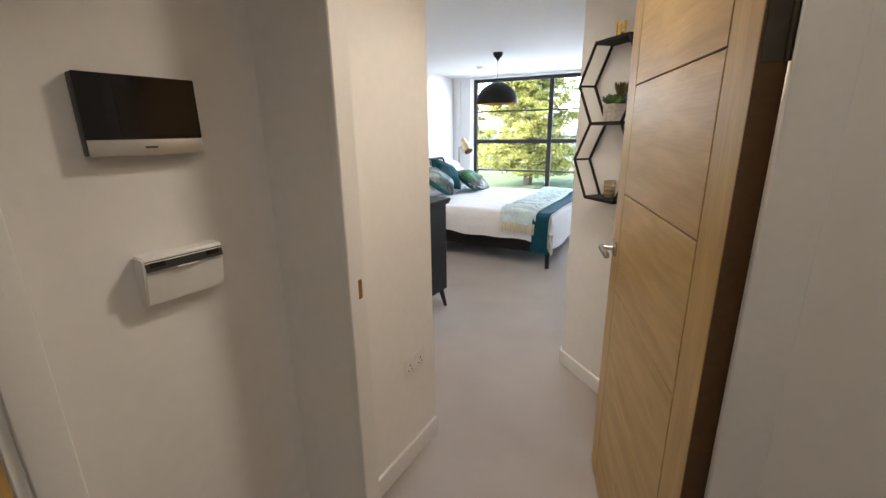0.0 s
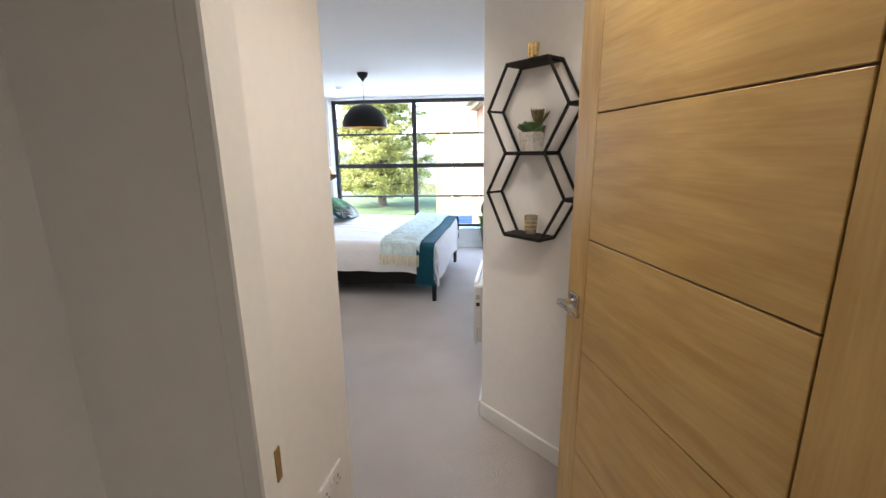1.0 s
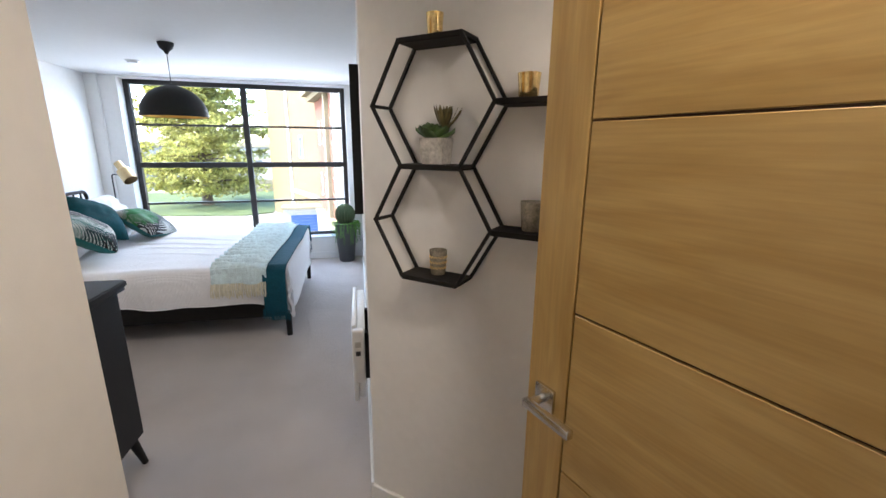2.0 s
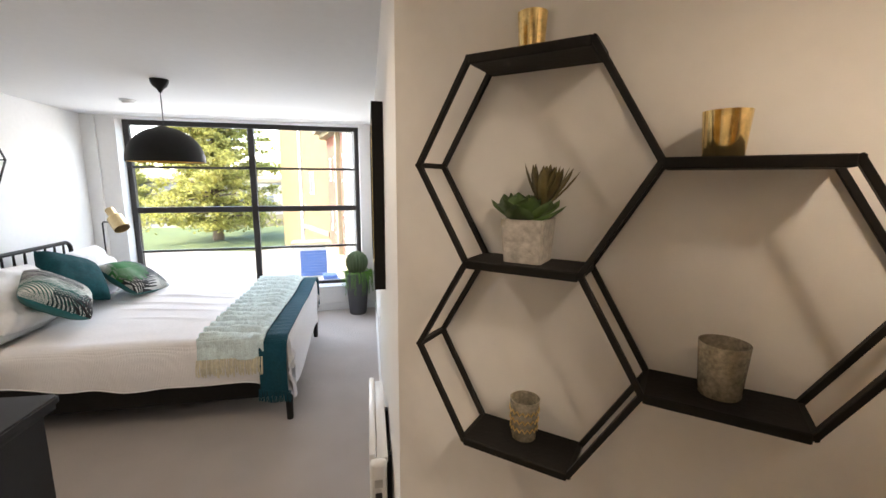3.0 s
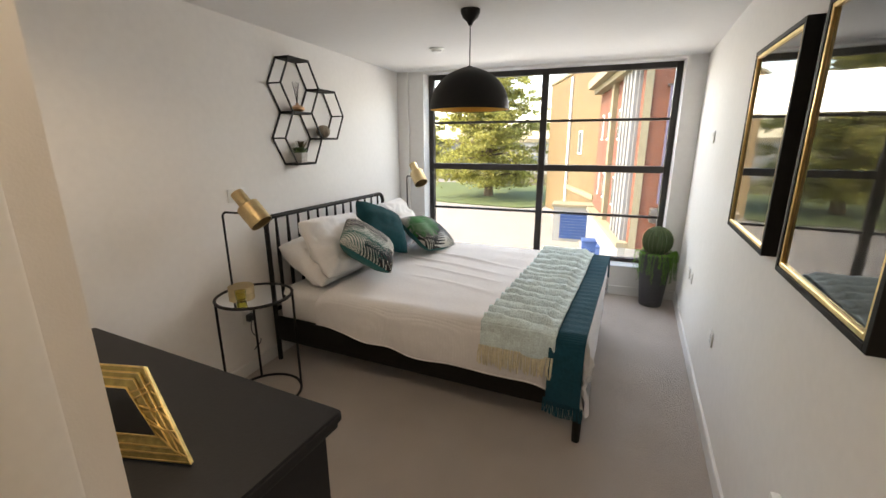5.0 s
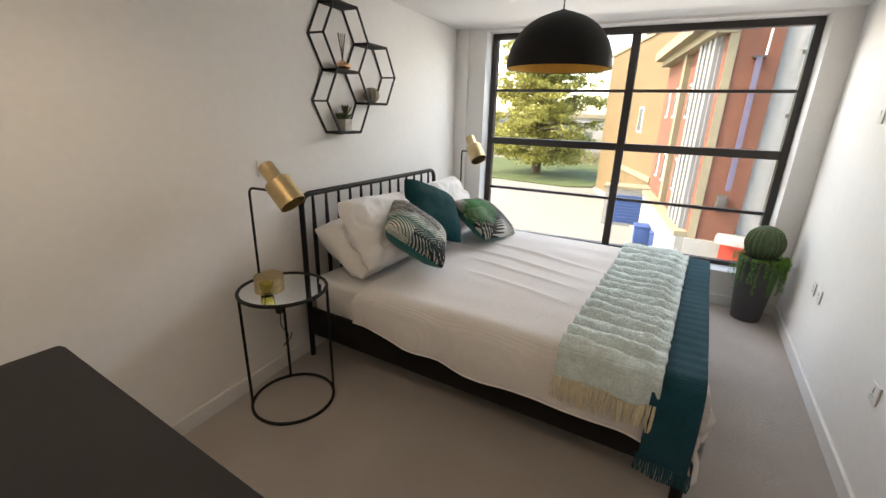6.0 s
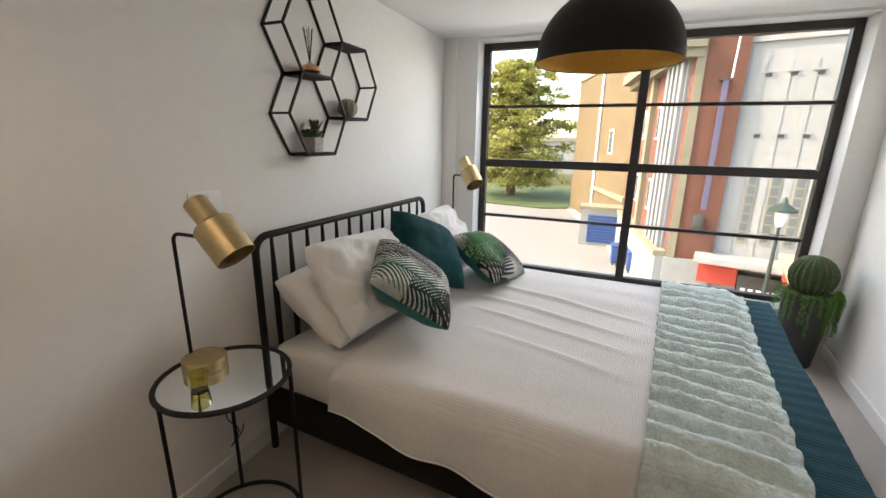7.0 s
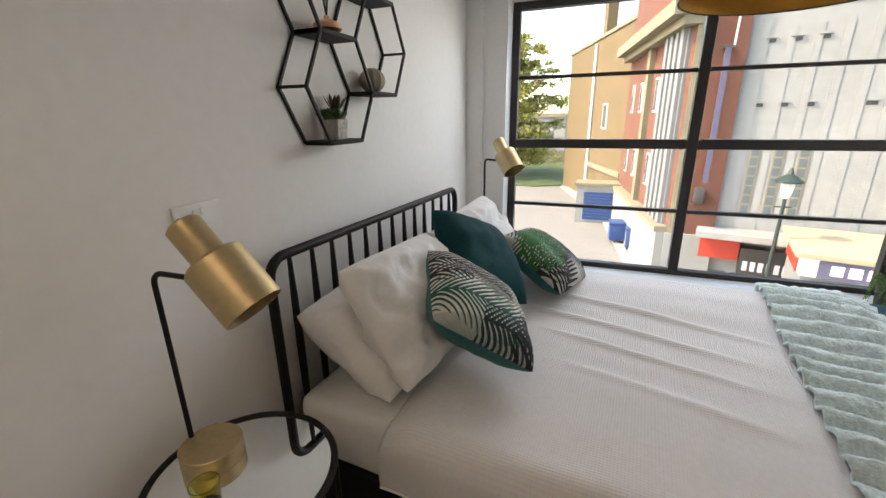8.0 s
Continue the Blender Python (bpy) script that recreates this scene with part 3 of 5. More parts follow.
for x in (-0.052, 0.052):
    part("display", moved(box(x - 0.013, -0.002, -0.005, x + 0.013, -0.0013, 0.005), tilt), SCREEN_IN, timer)
part("grip", moved(box(-0.02, -0.003, -0.016, 0.02, 0.0, -0.0125, 0.001, seg=1), tilt), PLASTIC, timer)


def socket(m, label, gangs=2, kind_name="wall_socket", rockers=True):
    """A plate on a wall: x along it, y into the wall."""
    w = 0.073 if gangs == 2 else 0.043
    s = thing(kind_name, m, label, "socket" if "socket" in kind_name else "switch")
    part("plate", box(-w, -0.009, -0.043, w, 0, 0.043, 0.004), PLASTIC, s)
    xs = (-0.012, 0.012) if gangs == 2 else (0.0,)
    for x in xs:
        part("rocker", box(x - 0.006, -0.0125, 0.008, x + 0.006, -0.0085, 0.028, 0.0015, seg=1), PLASTIC, s)
    if rockers and "socket" in kind_name:
        for x in ((-0.04, 0.04) if gangs == 2 else (0.0,)):
            part("pin_hole", box(x - 0.0035, -0.0096, 0.0, x + 0.0035, -0.0088, 0.010), DARK_PLASTIC, s)
            for dx in (-0.011, 0.011):
                part("pin_hole", box(x + dx - 0.004, -0.0096, -0.018, x + dx + 0.004, -0.0088, -0.014), DARK_PLASTIC, s)
    return s


lob_m = along((-0.775, JAMB_Y1), NIB)
socket(lob_m @ pose(dist((-0.775, JAMB_Y1), NIB) - 0.168, 0, 0.487), "white double wall socket low on the lobby wall")
west_m = along(BACK_L, (L_X, WIN_Y))
socket(west_m @ pose(4.54 - BACK_L[1], 0, 1.262), "white double light switch beside the bed", 2, "light_switch")
socket(west_m @ pose(4.50 - BACK_L[1], 0, 0.42), "white wall socket behind the bedside table", 1)
east_m = along(R_END, R_CORNER)
east_len = dist(R_END, R_CORNER)
eu = lambda u: pose(east_len - u, 0, 0)
socket(east_m @ eu(2.40) @ pose(0, 0, 0.50), "white single wall socket above the skirting", 1)
socket(east_m @ eu(3.46) @ pose(0, 0, 0.54), "white single wall socket beside the planter", 1)
socket(east_m @ eu(3.61) @ pose(0, 0, 0.54), "white blank wall plate beside a socket", 1, "wall_plate_socket")
socket(east_m @ eu(3.44) @ pose(0, 0, 1.62), "small white thermostat plate on the wall", 1, "light_switch")

# ---- radiator on the east wall ----
rad = thing("panel_heater", east_m @ eu(0.97), "slim white electric panel heater with a rounded control end", "heater")
part("front_panel", box(0.0, -0.085, 0.27, 0.60, -0.06, 0.70, 0.006), RADIATOR, rad)
part("top_shelf", box(0.004, -0.0595, 0.655, 0.596, -0.018, 0.68, 0.005), RADIATOR, rad)
part("body", box(0.015, -0.059, 0.28, 0.585, -0.022, 0.654, 0.005), RADIATOR, rad)
part("wall_bracket", box(0.12, -0.0215, 0.33, 0.15, 0, 0.6), DARK_PLASTIC, rad)
part("wall_bracket", box(0.45, -0.0215, 0.33, 0.48, 0, 0.6), DARK_PLASTIC, rad)
ctrl = part("control_unit", box(0.601, -0.082, 0.40, 0.645, -0.024, 0.69, 0.014, seg=3), PLASTIC, rad, "rounded white control unit")
part("display", box(0.6445, -0.068, 0.60, 0.6465, -0.04, 0.63), SILVER, ctrl)
part("knob", box(0.6445, -0.066, 0.555, 0.649, -0.042, 0.58, 0.002, seg=1), DARK_PLASTIC, ctrl, "small black button")

# ---- pictures on the east wall ----
def picture(u0, u1, z0, z1, label):
    p = thing("framed_picture", east_m @ eu((u0 + u1) / 2) @ pose(0, 0, (z0 + z1) / 2), label, "picture", group="pictures on the wall")
    w, h, d = (u1 - u0) / 2, (z1 - z0) / 2, 0.048
    for sx in (-1, 1):
        part("frame_side", box(min(sx * w, sx * (w - 0.018)), -d, -h, max(sx * w, sx * (w - 0.018)), 0, h, 0.001, seg=1), BLACK_WOOD, p)
        part("gilt_slip", box(min(sx * (w - 0.0185), sx * (w - 0.033)), -d + 0.003, -h + 0.0185, max(sx * (w - 0.0185), sx * (w - 0.033)), -0.01, h - 0.0185, 0.002, seg=1), GOLD, p, "gold inner edge")
        part("frame_rail", box(-w + 0.018, -d, min(sx * h, sx * (h - 0.018)), w - 0.018, 0, max(sx * h, sx * (h - 0.018)), 0.001, seg=1), BLACK_WOOD, p)
        part("gilt_slip", box(-w + 0.0335, -d + 0.003, min(sx * (h - 0.0185), sx * (h - 0.033)), w - 0.0335, -0.01, max(sx * (h - 0.0185), sx * (h - 0.033)), 0.002, seg=1), GOLD, p, "gold inner edge")
    part("print", box(-w + 0.0335, -d + 0.012, -h + 0.0335, w - 0.0335, -0.004, h - 0.0335), ART, p, "dark print behind glossy glass")


picture(0.80, 1.42, 1.19, 1.985, "black framed dark print with a gold inner edge")
picture(1.60, 2.25, 1.19, 1.985, "black framed glossy print with a gold inner edge")


# ---- honeycomb shelves ----
def honeycomb(m, a, depth, label, mirror=1):
    """Three hexagon cells of rods on a wall: x along the wall, y into it; the origin is the upper cell's centre."""
    h = a * math.sqrt(3) / 2
    s = thing("honeycomb_shelf", m, label, "shelf")
    cells = [(0, 0), (0, -2 * h), (mirror * 1.5 * a, -h)]
    done = set()
    half = 0.0050
    for ci, (cx, cz) in enumerate(cells):
        pts = [(cx + a * math.cos(radians(60 * k)), cz + a * math.sin(radians(60 * k))) for k in range(6)]
        for k in range(6):
            p, q = pts[k], pts[(k + 1) % 6]
            key = tuple(sorted((round(v[0], 3), round(v[1], 3)) for v in (p, q)))
            if key in done:
                continue
            done.add(key)
            d = Vector((q[0] - p[0], 0, q[1] - p[1]))
            ang = math.degrees(math.atan2(d.z, d.x))
            for y in (-depth, -0.012):
                bm = box(-half, 0, -half, d.length + half, 0.0116, half, 0.001, seg=1)
                part("rod", moved(bm, pose(p[0], y, p[1], 0, -ang, 0)), BLACK, s)
        for k in range(6):
            key = ("c", round(pts[k][0], 3), round(pts[k][1], 3))
            if key in done:
                continue
            done.add(key)
            part("spacer", box(pts[k][0] - half, -depth + 0.01, pts[k][1] - half, pts[k][0] + half, -0.012, pts[k][1] + half), BLACK, s)
    for cx, cz in ((0, h), (0, -h), (0, -3 * h), (mirror * 1.5 * a, 0), (mirror * 1.5 * a, -2 * h)):
        part("shelf_board", box(cx - a / 2 + 0.002, -depth - 0.001, cz - 0.011, cx + a / 2 - 0.002, -0.002, cz + 0.0055, 0.002, seg=1), BLACK_WOOD, s, "black stained shelf board")
    return s


def rosette(parent, at, material, label, n, r0, r1, w, lift, seed=1, curl=0.4, thick=0.004):
    """Fleshy pointed leaves round a centre, each a part of its own."""
    rnd = random.Random(seed)
    for i in range(n):
        f = i / n
        a = i * 2.39996 + rnd.uniform(-0.15, 0.15)
        length = r0 + (r1 - r0) * (1 - f) * rnd.uniform(0.85, 1.1)
        rise = radians(lift[0] + (lift[1] - lift[0]) * f)
        own = bmesh.new()
        rows = []
        for k in range(6):
            t = k / 5
            rad = length * t
            x, z = rad * math.cos(rise + curl * t), rad * math.sin(rise + curl * t)
            hw = w * (0.35 + 1.3 * t) * (1 - t) ** 0.55 * (0.7 + 0.3 * (1 - f)) + 0.0006
            rows.append([own.verts.new(p) for p in ((x, hw, z), (x, 0, z - thick * (1 - t) - 0.0005), (x, -hw, z), (x, 0, z + thick * 0.5 * (1 - t)))])
        for low, high in zip(rows, rows[1:]):
            for k in range(4):
                own.faces.new((low[k], low[(k + 1) % 4], high[(k + 1) % 4], high[k])).smooth = True
        bmesh.ops.recalc_face_normals(own, faces=own.faces)
        leaf_ob = part("leaf", own, material, parent, label)
        leaf_ob.matrix_basis = at @ pose(0, 0, 0, 0, 0, math.degrees(a))


def potted_succulent(m, label, scale=1.0):
    s = thing("potted_succulent", m @ Matrix.Scale(scale, 4), label, "plant")
    w = 0.042
    bm = bmesh.new()
    rings = []
    for z, k in ((0, 0.86), (0.082, 1.0), (0.082, 0.88), (0.07, 0.86)):
        rings.append([bm.verts.new((sx * w * k, sy * w * k, z)) for sx, sy in ((-1, -1), (1, -1), (1, 1), (-1, 1))])
    bm.faces.new(rings[0])
    for a, b in zip(rings, rings[1:]):
        for i in range(4):
            bm.faces.new((a[i], a[(i + 1) % 4], b[(i + 1) % 4], b[i]))
    bm.faces.new(rings[-1])
    bmesh.ops.recalc_face_normals(bm, faces=bm.faces)
    bmesh.ops.bevel(bm, geom=[e for e in bm.edges if abs(e.verts[0].co.z - e.verts[1].co.z) > 0.05], offset=0.004, segments=2, affect="EDGES")
    part("pot", smooth(bm), CONCRETE, s, "marbled concrete square pot")
    rosette(s, pose(-0.010, 0, 0.080), LEAF, "broad green leaf", 28, 0.036, 0.086, 0.038, (-4, 64), seed=3, thick=0.015)
    rosette(s, pose(0.024, 0.006, 0.102, 0, 7, 0), LEAF_TIP, "spiky olive leaf", 26, 0.065, 0.098, 0.0125, (42, 86), seed=7, curl=0.18)
    return s


def candle_cup(m, r, h, material, label, zigzag=False):
    c = thing("candle_holder", m, label, "candle holder")
    part("cup", lathe([(0, 0), (r * 0.80, 0), (r * 0.84, 0.002), (r, h), (r * 0.95, h), (r * 0.78, 0.006), (0, 0.006)], 32), material, c)
    if zigzag:
        for z in (h * 0.3, h * 0.52, h * 0.74):
            pts = []
            for i in range(32):
                rr = r * (0.84 + 0.16 * z / h) + 0.0006
                pts.append((rr * math.cos(2 * math.pi * i / 32), rr * math.sin(2 * math.pi * i / 32), z + (0.004 if i % 2 else -0.004)))
            part("zigzag_band", tube(pts, 0.0016, 5, True), GOLD, c, "raised gold zigzag")
    return c


# shelf on the angled lobby wall
SHELF_A, SHELF_D = 0.213, 0.109
shelf_m = along(R_CORNER, S_END)
hh = SHELF_A * math.sqrt(3) / 2
UP_X, UP_Z = 0.346, 1.694
shelf_at = shelf_m @ pose(UP_X, 0, UP_Z)
honeycomb(shelf_at, SHELF_A, SHELF_D, "black steel honeycomb wall shelf with three cells and small ornaments")
on = lambda x, z, y=-0.05: shelf_at @ pose(x, y, z + 0.006)
candle_cup(on(-0.01, hh), 0.026, 0.068, MERCURY_GOLD, "gold mercury glass candle holder on the shelf top")
candle_cup(on(1.5 * SHELF_A - 0.03, 0), 0.032, 0.066, MERCURY_GOLD, "gold mercury glass candle holder beside the upper cell")
candle_cup(on(1.5 * SHELF_A + 0.0, -2 * hh, -0.045), 0.036, 0.086, MERCURY, "speckled smoky mercury glass candle holder")
candle_cup(on(0.0, -3 * hh, -0.04), 0.030, 0.084, MERCURY, "smoky glass gold zigzag candle holder", True)
potted_succulent(on(-0.003, -hh), "green succulent in a marbled concrete pot on the shelf", 0.98)

# shelf above the bed
BED_A = 0.213
bh = BED_A * math.sqrt(3) / 2
bed_shelf_at = west_m @ pose(5.135 - BACK_L[1], 0, 1.991)
honeycomb(bed_shelf_at, BED_A, 0.125, "black steel honeycomb wall shelf above the bed")
onb = lambda x, z, y=-0.06: bed_shelf_at @ pose(x, y, z + 0.006)
potted_succulent(onb(0.01, -3 * bh), "small succulent in a grey pot above the bed", 0.9)
burner = thing("reed_diffuser", onb(0.02, -bh), "copper reed diffuser with dark sticks on the shelf", "diffuser")
part("bowl", lathe([(0, 0), (0.03, 0), (0.052, 0.018), (0.050, 0.034), (0.03, 0.045), (0.012, 0.052), (0.010, 0.062), (0.008, 0.062), (0.008, 0.05), (0, 0.05)], 28), COPPER, burner)
for i in range(6):
    a = i * 1.05
    part("reed", tube([(0, 0, 0.05), (0.028 * math.cos(a), 0.02 * math.sin(a), 0.21)], 0.0016, 5), BLACK_WOOD, burner)
ball = thing("round_vase", onb(1.5 * BED_A, -2 * bh), "small round ribbed stone vase on the shelf", "vase")
bm = bmesh.new()
rings = []
for k in range(11):
    ph = math.pi * (0.12 + 0.80 * k / 10)
    rings.append([bm.verts.new(((0.055 * math.sin(ph) * (1 + 0.06 * math.cos(10 * t))) * math.cos(t), (0.055 * math.sin(ph) * (1 + 0.06 * math.cos(10 * t))) * math.sin(t), 0.05 - 0.052 * math.cos(ph + math.pi * 0.0) * 1.0)) for t in [2 * math.pi * i / 40 for i in range(40)]])
for a, b in zip(rings, rings[1:]):
    for i in range(40):
        bm.faces.new((a[i], a[(i + 1) % 40], b[(i + 1) % 40], b[i]))
bm.faces.new(rings[0])
low = min(v.co.z for v in bm.verts)
bmesh.ops.translate(bm, vec=(0, 0, -low), verts=bm.verts)
bmesh.ops.recalc_face_normals(bm, faces=bm.faces)
part("body", smooth(bm), mat("ribbed_stone", (0.30, 0.25, 0.19), 0.7, vary=0.3, scale=20, bump=0.3), ball)

# ---- pendant and smoke alarm ----
pend = thing("pendant_lamp", pose(-1.522, 5.05, CEIL), "black dome pendant lamp with a gold lining", "pendant lamp")
part("ceiling_rose", lathe([(0, 0), (0.058, 0), (0.056, -0.02), (0.044, -0.045), (0.02, -0.065), (0.010, -0.085), (0, -0.086)], 32), BLACK, pend)
part("cable", tube([(0, 0, -0.085), (0, 0, -0.335)], 0.0032, 8), DARK_PLASTIC, pend)
prof = [(0.0, -0.325), (0.016, -0.325), (0.02, -0.332), (0.05, -0.336)] + [(0.243 * math.sin(radians(a)), -0.565 + 0.23 * math.cos(radians(a))) for a in range(16, 91, 5)]
shade = part("shade", lathe(prof + [(0.244, -0.575)], 64), BLACK, pend, "black enamelled dome")
part("lining", lathe([(0.242, -0.575)] + [(0.239 * math.sin(radians(a)), -0.567 + 0.226 * math.cos(radians(a))) for a in range(90, 0, -6)] + [(0, -0.341)], 64), GOLD_IN, shade, "gold inside of the dome")
part("rim", tube([(0.2432 * math.cos(2 * math.pi * i / 64), 0.2432 * math.sin(2 * math.pi * i / 64), -0.575) for i in range(64)], 0.0022, 6, True), BLACK, shade)
part("bulb", lathe([(0, -0.345), (0.014, -0.35), (0.015, -0.40), (0.03, -0.44), (0.032, -0.465), (0.022, -0.49), (0, -0.50)], 24), PEARL, pend).location = (0, 0, 0.016)
shade.location = (0, 0, 0.016)
alarm = thing("smoke_alarm", pose(-2.082, 5.972, CEIL), "round white ceiling smoke alarm", "smoke alarm")
part("base", lathe([(0, 0), (0.062, 0), (0.062, -0.008), (0.05, -0.012), (0, -0.012)], 32), PLASTIC, alarm)
part("cover", lathe([(0.046, -0.012), (0.044, -0.026), (0.03, -0.032), (0, -0.033)], 32), PLASTIC, alarm)

# ---- chest of drawers with a photo frame ----
chest_a = math.degrees(math.atan2(-0.112, 1.115))
chest = thing("chest_of_drawers", pose(-1.293, 3.205, 0, 0, 0, chest_a), "charcoal painted chest of drawers on tapered legs", "chest of drawers")
CW, CD, CH = 1.12, 0.48, 0.957
bm = prism(arc(-0.02, -0.02, 0.02, 0, 90) + arc(-CW + 0.02, -0.02, 0.02, 90, 180) + [(-CW, -CD), (0, -CD)], CH - 0.028, CH)
bmesh.ops.bevel(bm, geom=[e for e in bm.edges if abs(e.verts[0].co.z - e.verts[1].co.z) < 1e-4], offset=0.006, segments=3, affect="EDGES")
part("top", smooth(bm), CHARCOAL, chest, "dark satin top with a rounded edge")
part("moulding", box(-CW + 0.012, -CD + 0.01, CH - 0.048, -0.012, -0.012, CH - 0.028, 0.004), CHARCOAL, chest)
part("carcass", box(-CW + 0.028, -CD + 0.012, 0.17, -0.028, -0.045, CH - 0.048, 0.003, seg=1), CHARCOAL, chest)
for z0, z1 in ((0.19, 0.42), (0.43, 0.66), (0.67, 0.895)):
    dr = part("drawer", box(-CW + 0.045, -0.0445, z0, -0.045, -0.022, z1, 0.003, seg=1), CHARCOAL, chest)
    for x in (-CW * 0.28, -CW * 0.72):
        part("knob", moved(lathe([(0, 0), (0.008, 0), (0.008, 0.012), (0.015, 0.018), (0.013, 0.026), (0, 0.028)], 16), pose(x, -0.022, (z0 + z1) / 2, -90)), BLACK, dr)
for x, y, sx, sy in ((-0.07, -0.085, 1, 1), (-0.07, -CD + 0.05, 1, -0.3), (-CW + 0.07, -0.085, -1, 1), (-CW + 0.07, -CD + 0.05, -1, -0.3)):
    part("leg", tube([(x, y, 0.172), (x + 0.03 * sx, y + 0.03 * sy, 0.004)], 0.02, 14, radii=[0.024, 0.014]), BLACK, chest)

photo = thing("photo_frame", pose(-1.698, 2.891, CH + 0.003, 0, 0, 12.5) @ pose(0, 0, 0.003, -23), "gold openwork tapered photo frame with a dark picture on the chest", "photo frame")
F_BOT, F_TOP, FH = 0.22, 0.082, 0.185


def taper(inset, y):
    """The frame's outline drawn in by inset, at depth y."""
    side = inset * 1.25
    return [(-F_BOT + side * 1.45, y, inset), (F_BOT - side * 1.45, y, inset), (F_TOP - side * 0.62, y, FH - inset), (-F_TOP + side * 0.62, y, FH - inset)]


bm = bmesh.new()
front, back = [bm.verts.new(p) for p in taper(0.046, 0.0)], [bm.verts.new(p) for p in taper(0.046, 0.007)]
bm.faces.new(front), bm.faces.new(back)
for i in range(4):
    bm.faces.new((front[i], front[(i + 1) % 4], back[(i + 1) % 4], back[i]))
bmesh.ops.recalc_face_normals(bm, faces=bm.faces)
part("picture", bm, SCREEN, photo, "dark glossy picture")
bm = bmesh.new()
rings = [[bm.verts.new(p) for p in taper(*q)] for q in ((0.001, 0.002), (0.047, 0.002), (0.047, 0.009), (0.001, 0.009))]
for j in range(4):
    for i in range(4):
        k = (i + 1) % 4
        bm.faces.new((rings[j][i], rings[j][k], rings[(j + 1) % 4][k], rings[(j + 1) % 4][i]))
bmesh.ops.recalc_face_normals(bm, faces=bm.faces)
part("border", bm, GOLD_DARK, photo, "aged gold border")
for inset in (0.001, 0.014, 0.027, 0.046):
    part("gilt_line", tube(taper(inset, 0.0), 0.0026, 6, True), GOLD, photo, "raised gold line")
outer, inner = taper(0.002, -0.001), taper(0.045, -0.001)
for sx in (1, 2), (0, 3):
    o0, o1, i0, i1 = (Vector(p) for p in (outer[sx[0]], outer[sx[1]], inner[sx[0]], inner[sx[1]]))
    for n in range(7):
        t = 0.06 + 0.13 * n
        p, q = o0.lerp(o1, t), i0.lerp(i1, t + 0.06)
        bow = Vector((0, 0, 0.010 if n % 2 else -0.006))
        part("gilt_scroll", tube([p, p.lerp(q, 0.35) + bow, p.lerp(q, 0.7) + bow * 0.5, q], 0.0022, 5), GOLD, photo)
part("strut", tube([(0, 0.010, FH * 0.6), (0, 0.125, 0.045)], 0.004, 6), BLACK, photo)

# ---- planter ----
pot = thing("cactus_planter", pose(-0.13, 6.83, 0), "barrel cactus with trailing foliage in a tall dark grey planter", "plant")
part("planter", lathe([(0, 0), (0.098, 0), (0.104, 0.01), (0.148, 0.50), (0.152, 0.505), (0.152, 0.53), (0.138, 0.53), (0.132, 0.50), (0, 0.50)], 40), POT_GREY, pot, "tall tapered dark grey planter")
part("soil", lathe([(0, 0.508), (0.133, 0.505)], 28), SOIL, pot)
bm = bmesh.new()
rings, ribs = [], 22
for k in range(15):
    ph = math.pi * (0.06 + 0.86 * k / 14)
    ring = []
    for i in range(ribs * 4):
        t = 2 * math.pi * i / (ribs * 4)
        r = 0.128 * math.sin(ph) * (1 + 0.07 * (1 - abs(math.sin(ribs * t / 2)) * 1.6))
        ring.append(bm.verts.new((r * math.cos(t), r * math.sin(t), 0.655 + 0.142 * math.cos(ph))))
    rings.append(ring)
for a, b in zip(rings, rings[1:]):
    for i in range(ribs * 4):
        bm.faces.new((a[i], a[(i + 1) % (ribs * 4)], b[(i + 1) % (ribs * 4)], b[i]))
bm.faces.new(rings[0]), bm.faces.new(rings[-1])
bmesh.ops.recalc_face_normals(bm, faces=bm.faces)
cactus = part("cactus", smooth(bm, 60), CACTUS, pot, "ribbed round green cactus")
own = bmesh.new()
rnd = random.Random(5)
for i in range(ribs):
    t = 2 * math.pi * i / ribs
    for k in range(2, 12):
        ph = math.pi * (0.08 + 0.8 * k / 13)
        r = 0.128 * math.sin(ph) * 1.07
        c = Vector((r * math.cos(t), r * math.sin(t), 0.655 + 0.142 * math.cos(ph)))
        n = Vector((math.sin(ph) * math.cos(t), math.sin(ph) * math.sin(t), math.cos(ph)))
        for j in range(3):
            d = (n + Vector((rnd.uniform(-0.7, 0.7), rnd.uniform(-0.7, 0.7), rnd.uniform(-0.7, 0.7)))).normalized() * 0.013
            s = d.orthogonal().normalized() * 0.0009
            own.faces.new([own.verts.new(p) for p in (c - s, c + s, c + d)])
tagged(part("spines", own, SPINE, cactus), kind="stuff")
own = bmesh.new()
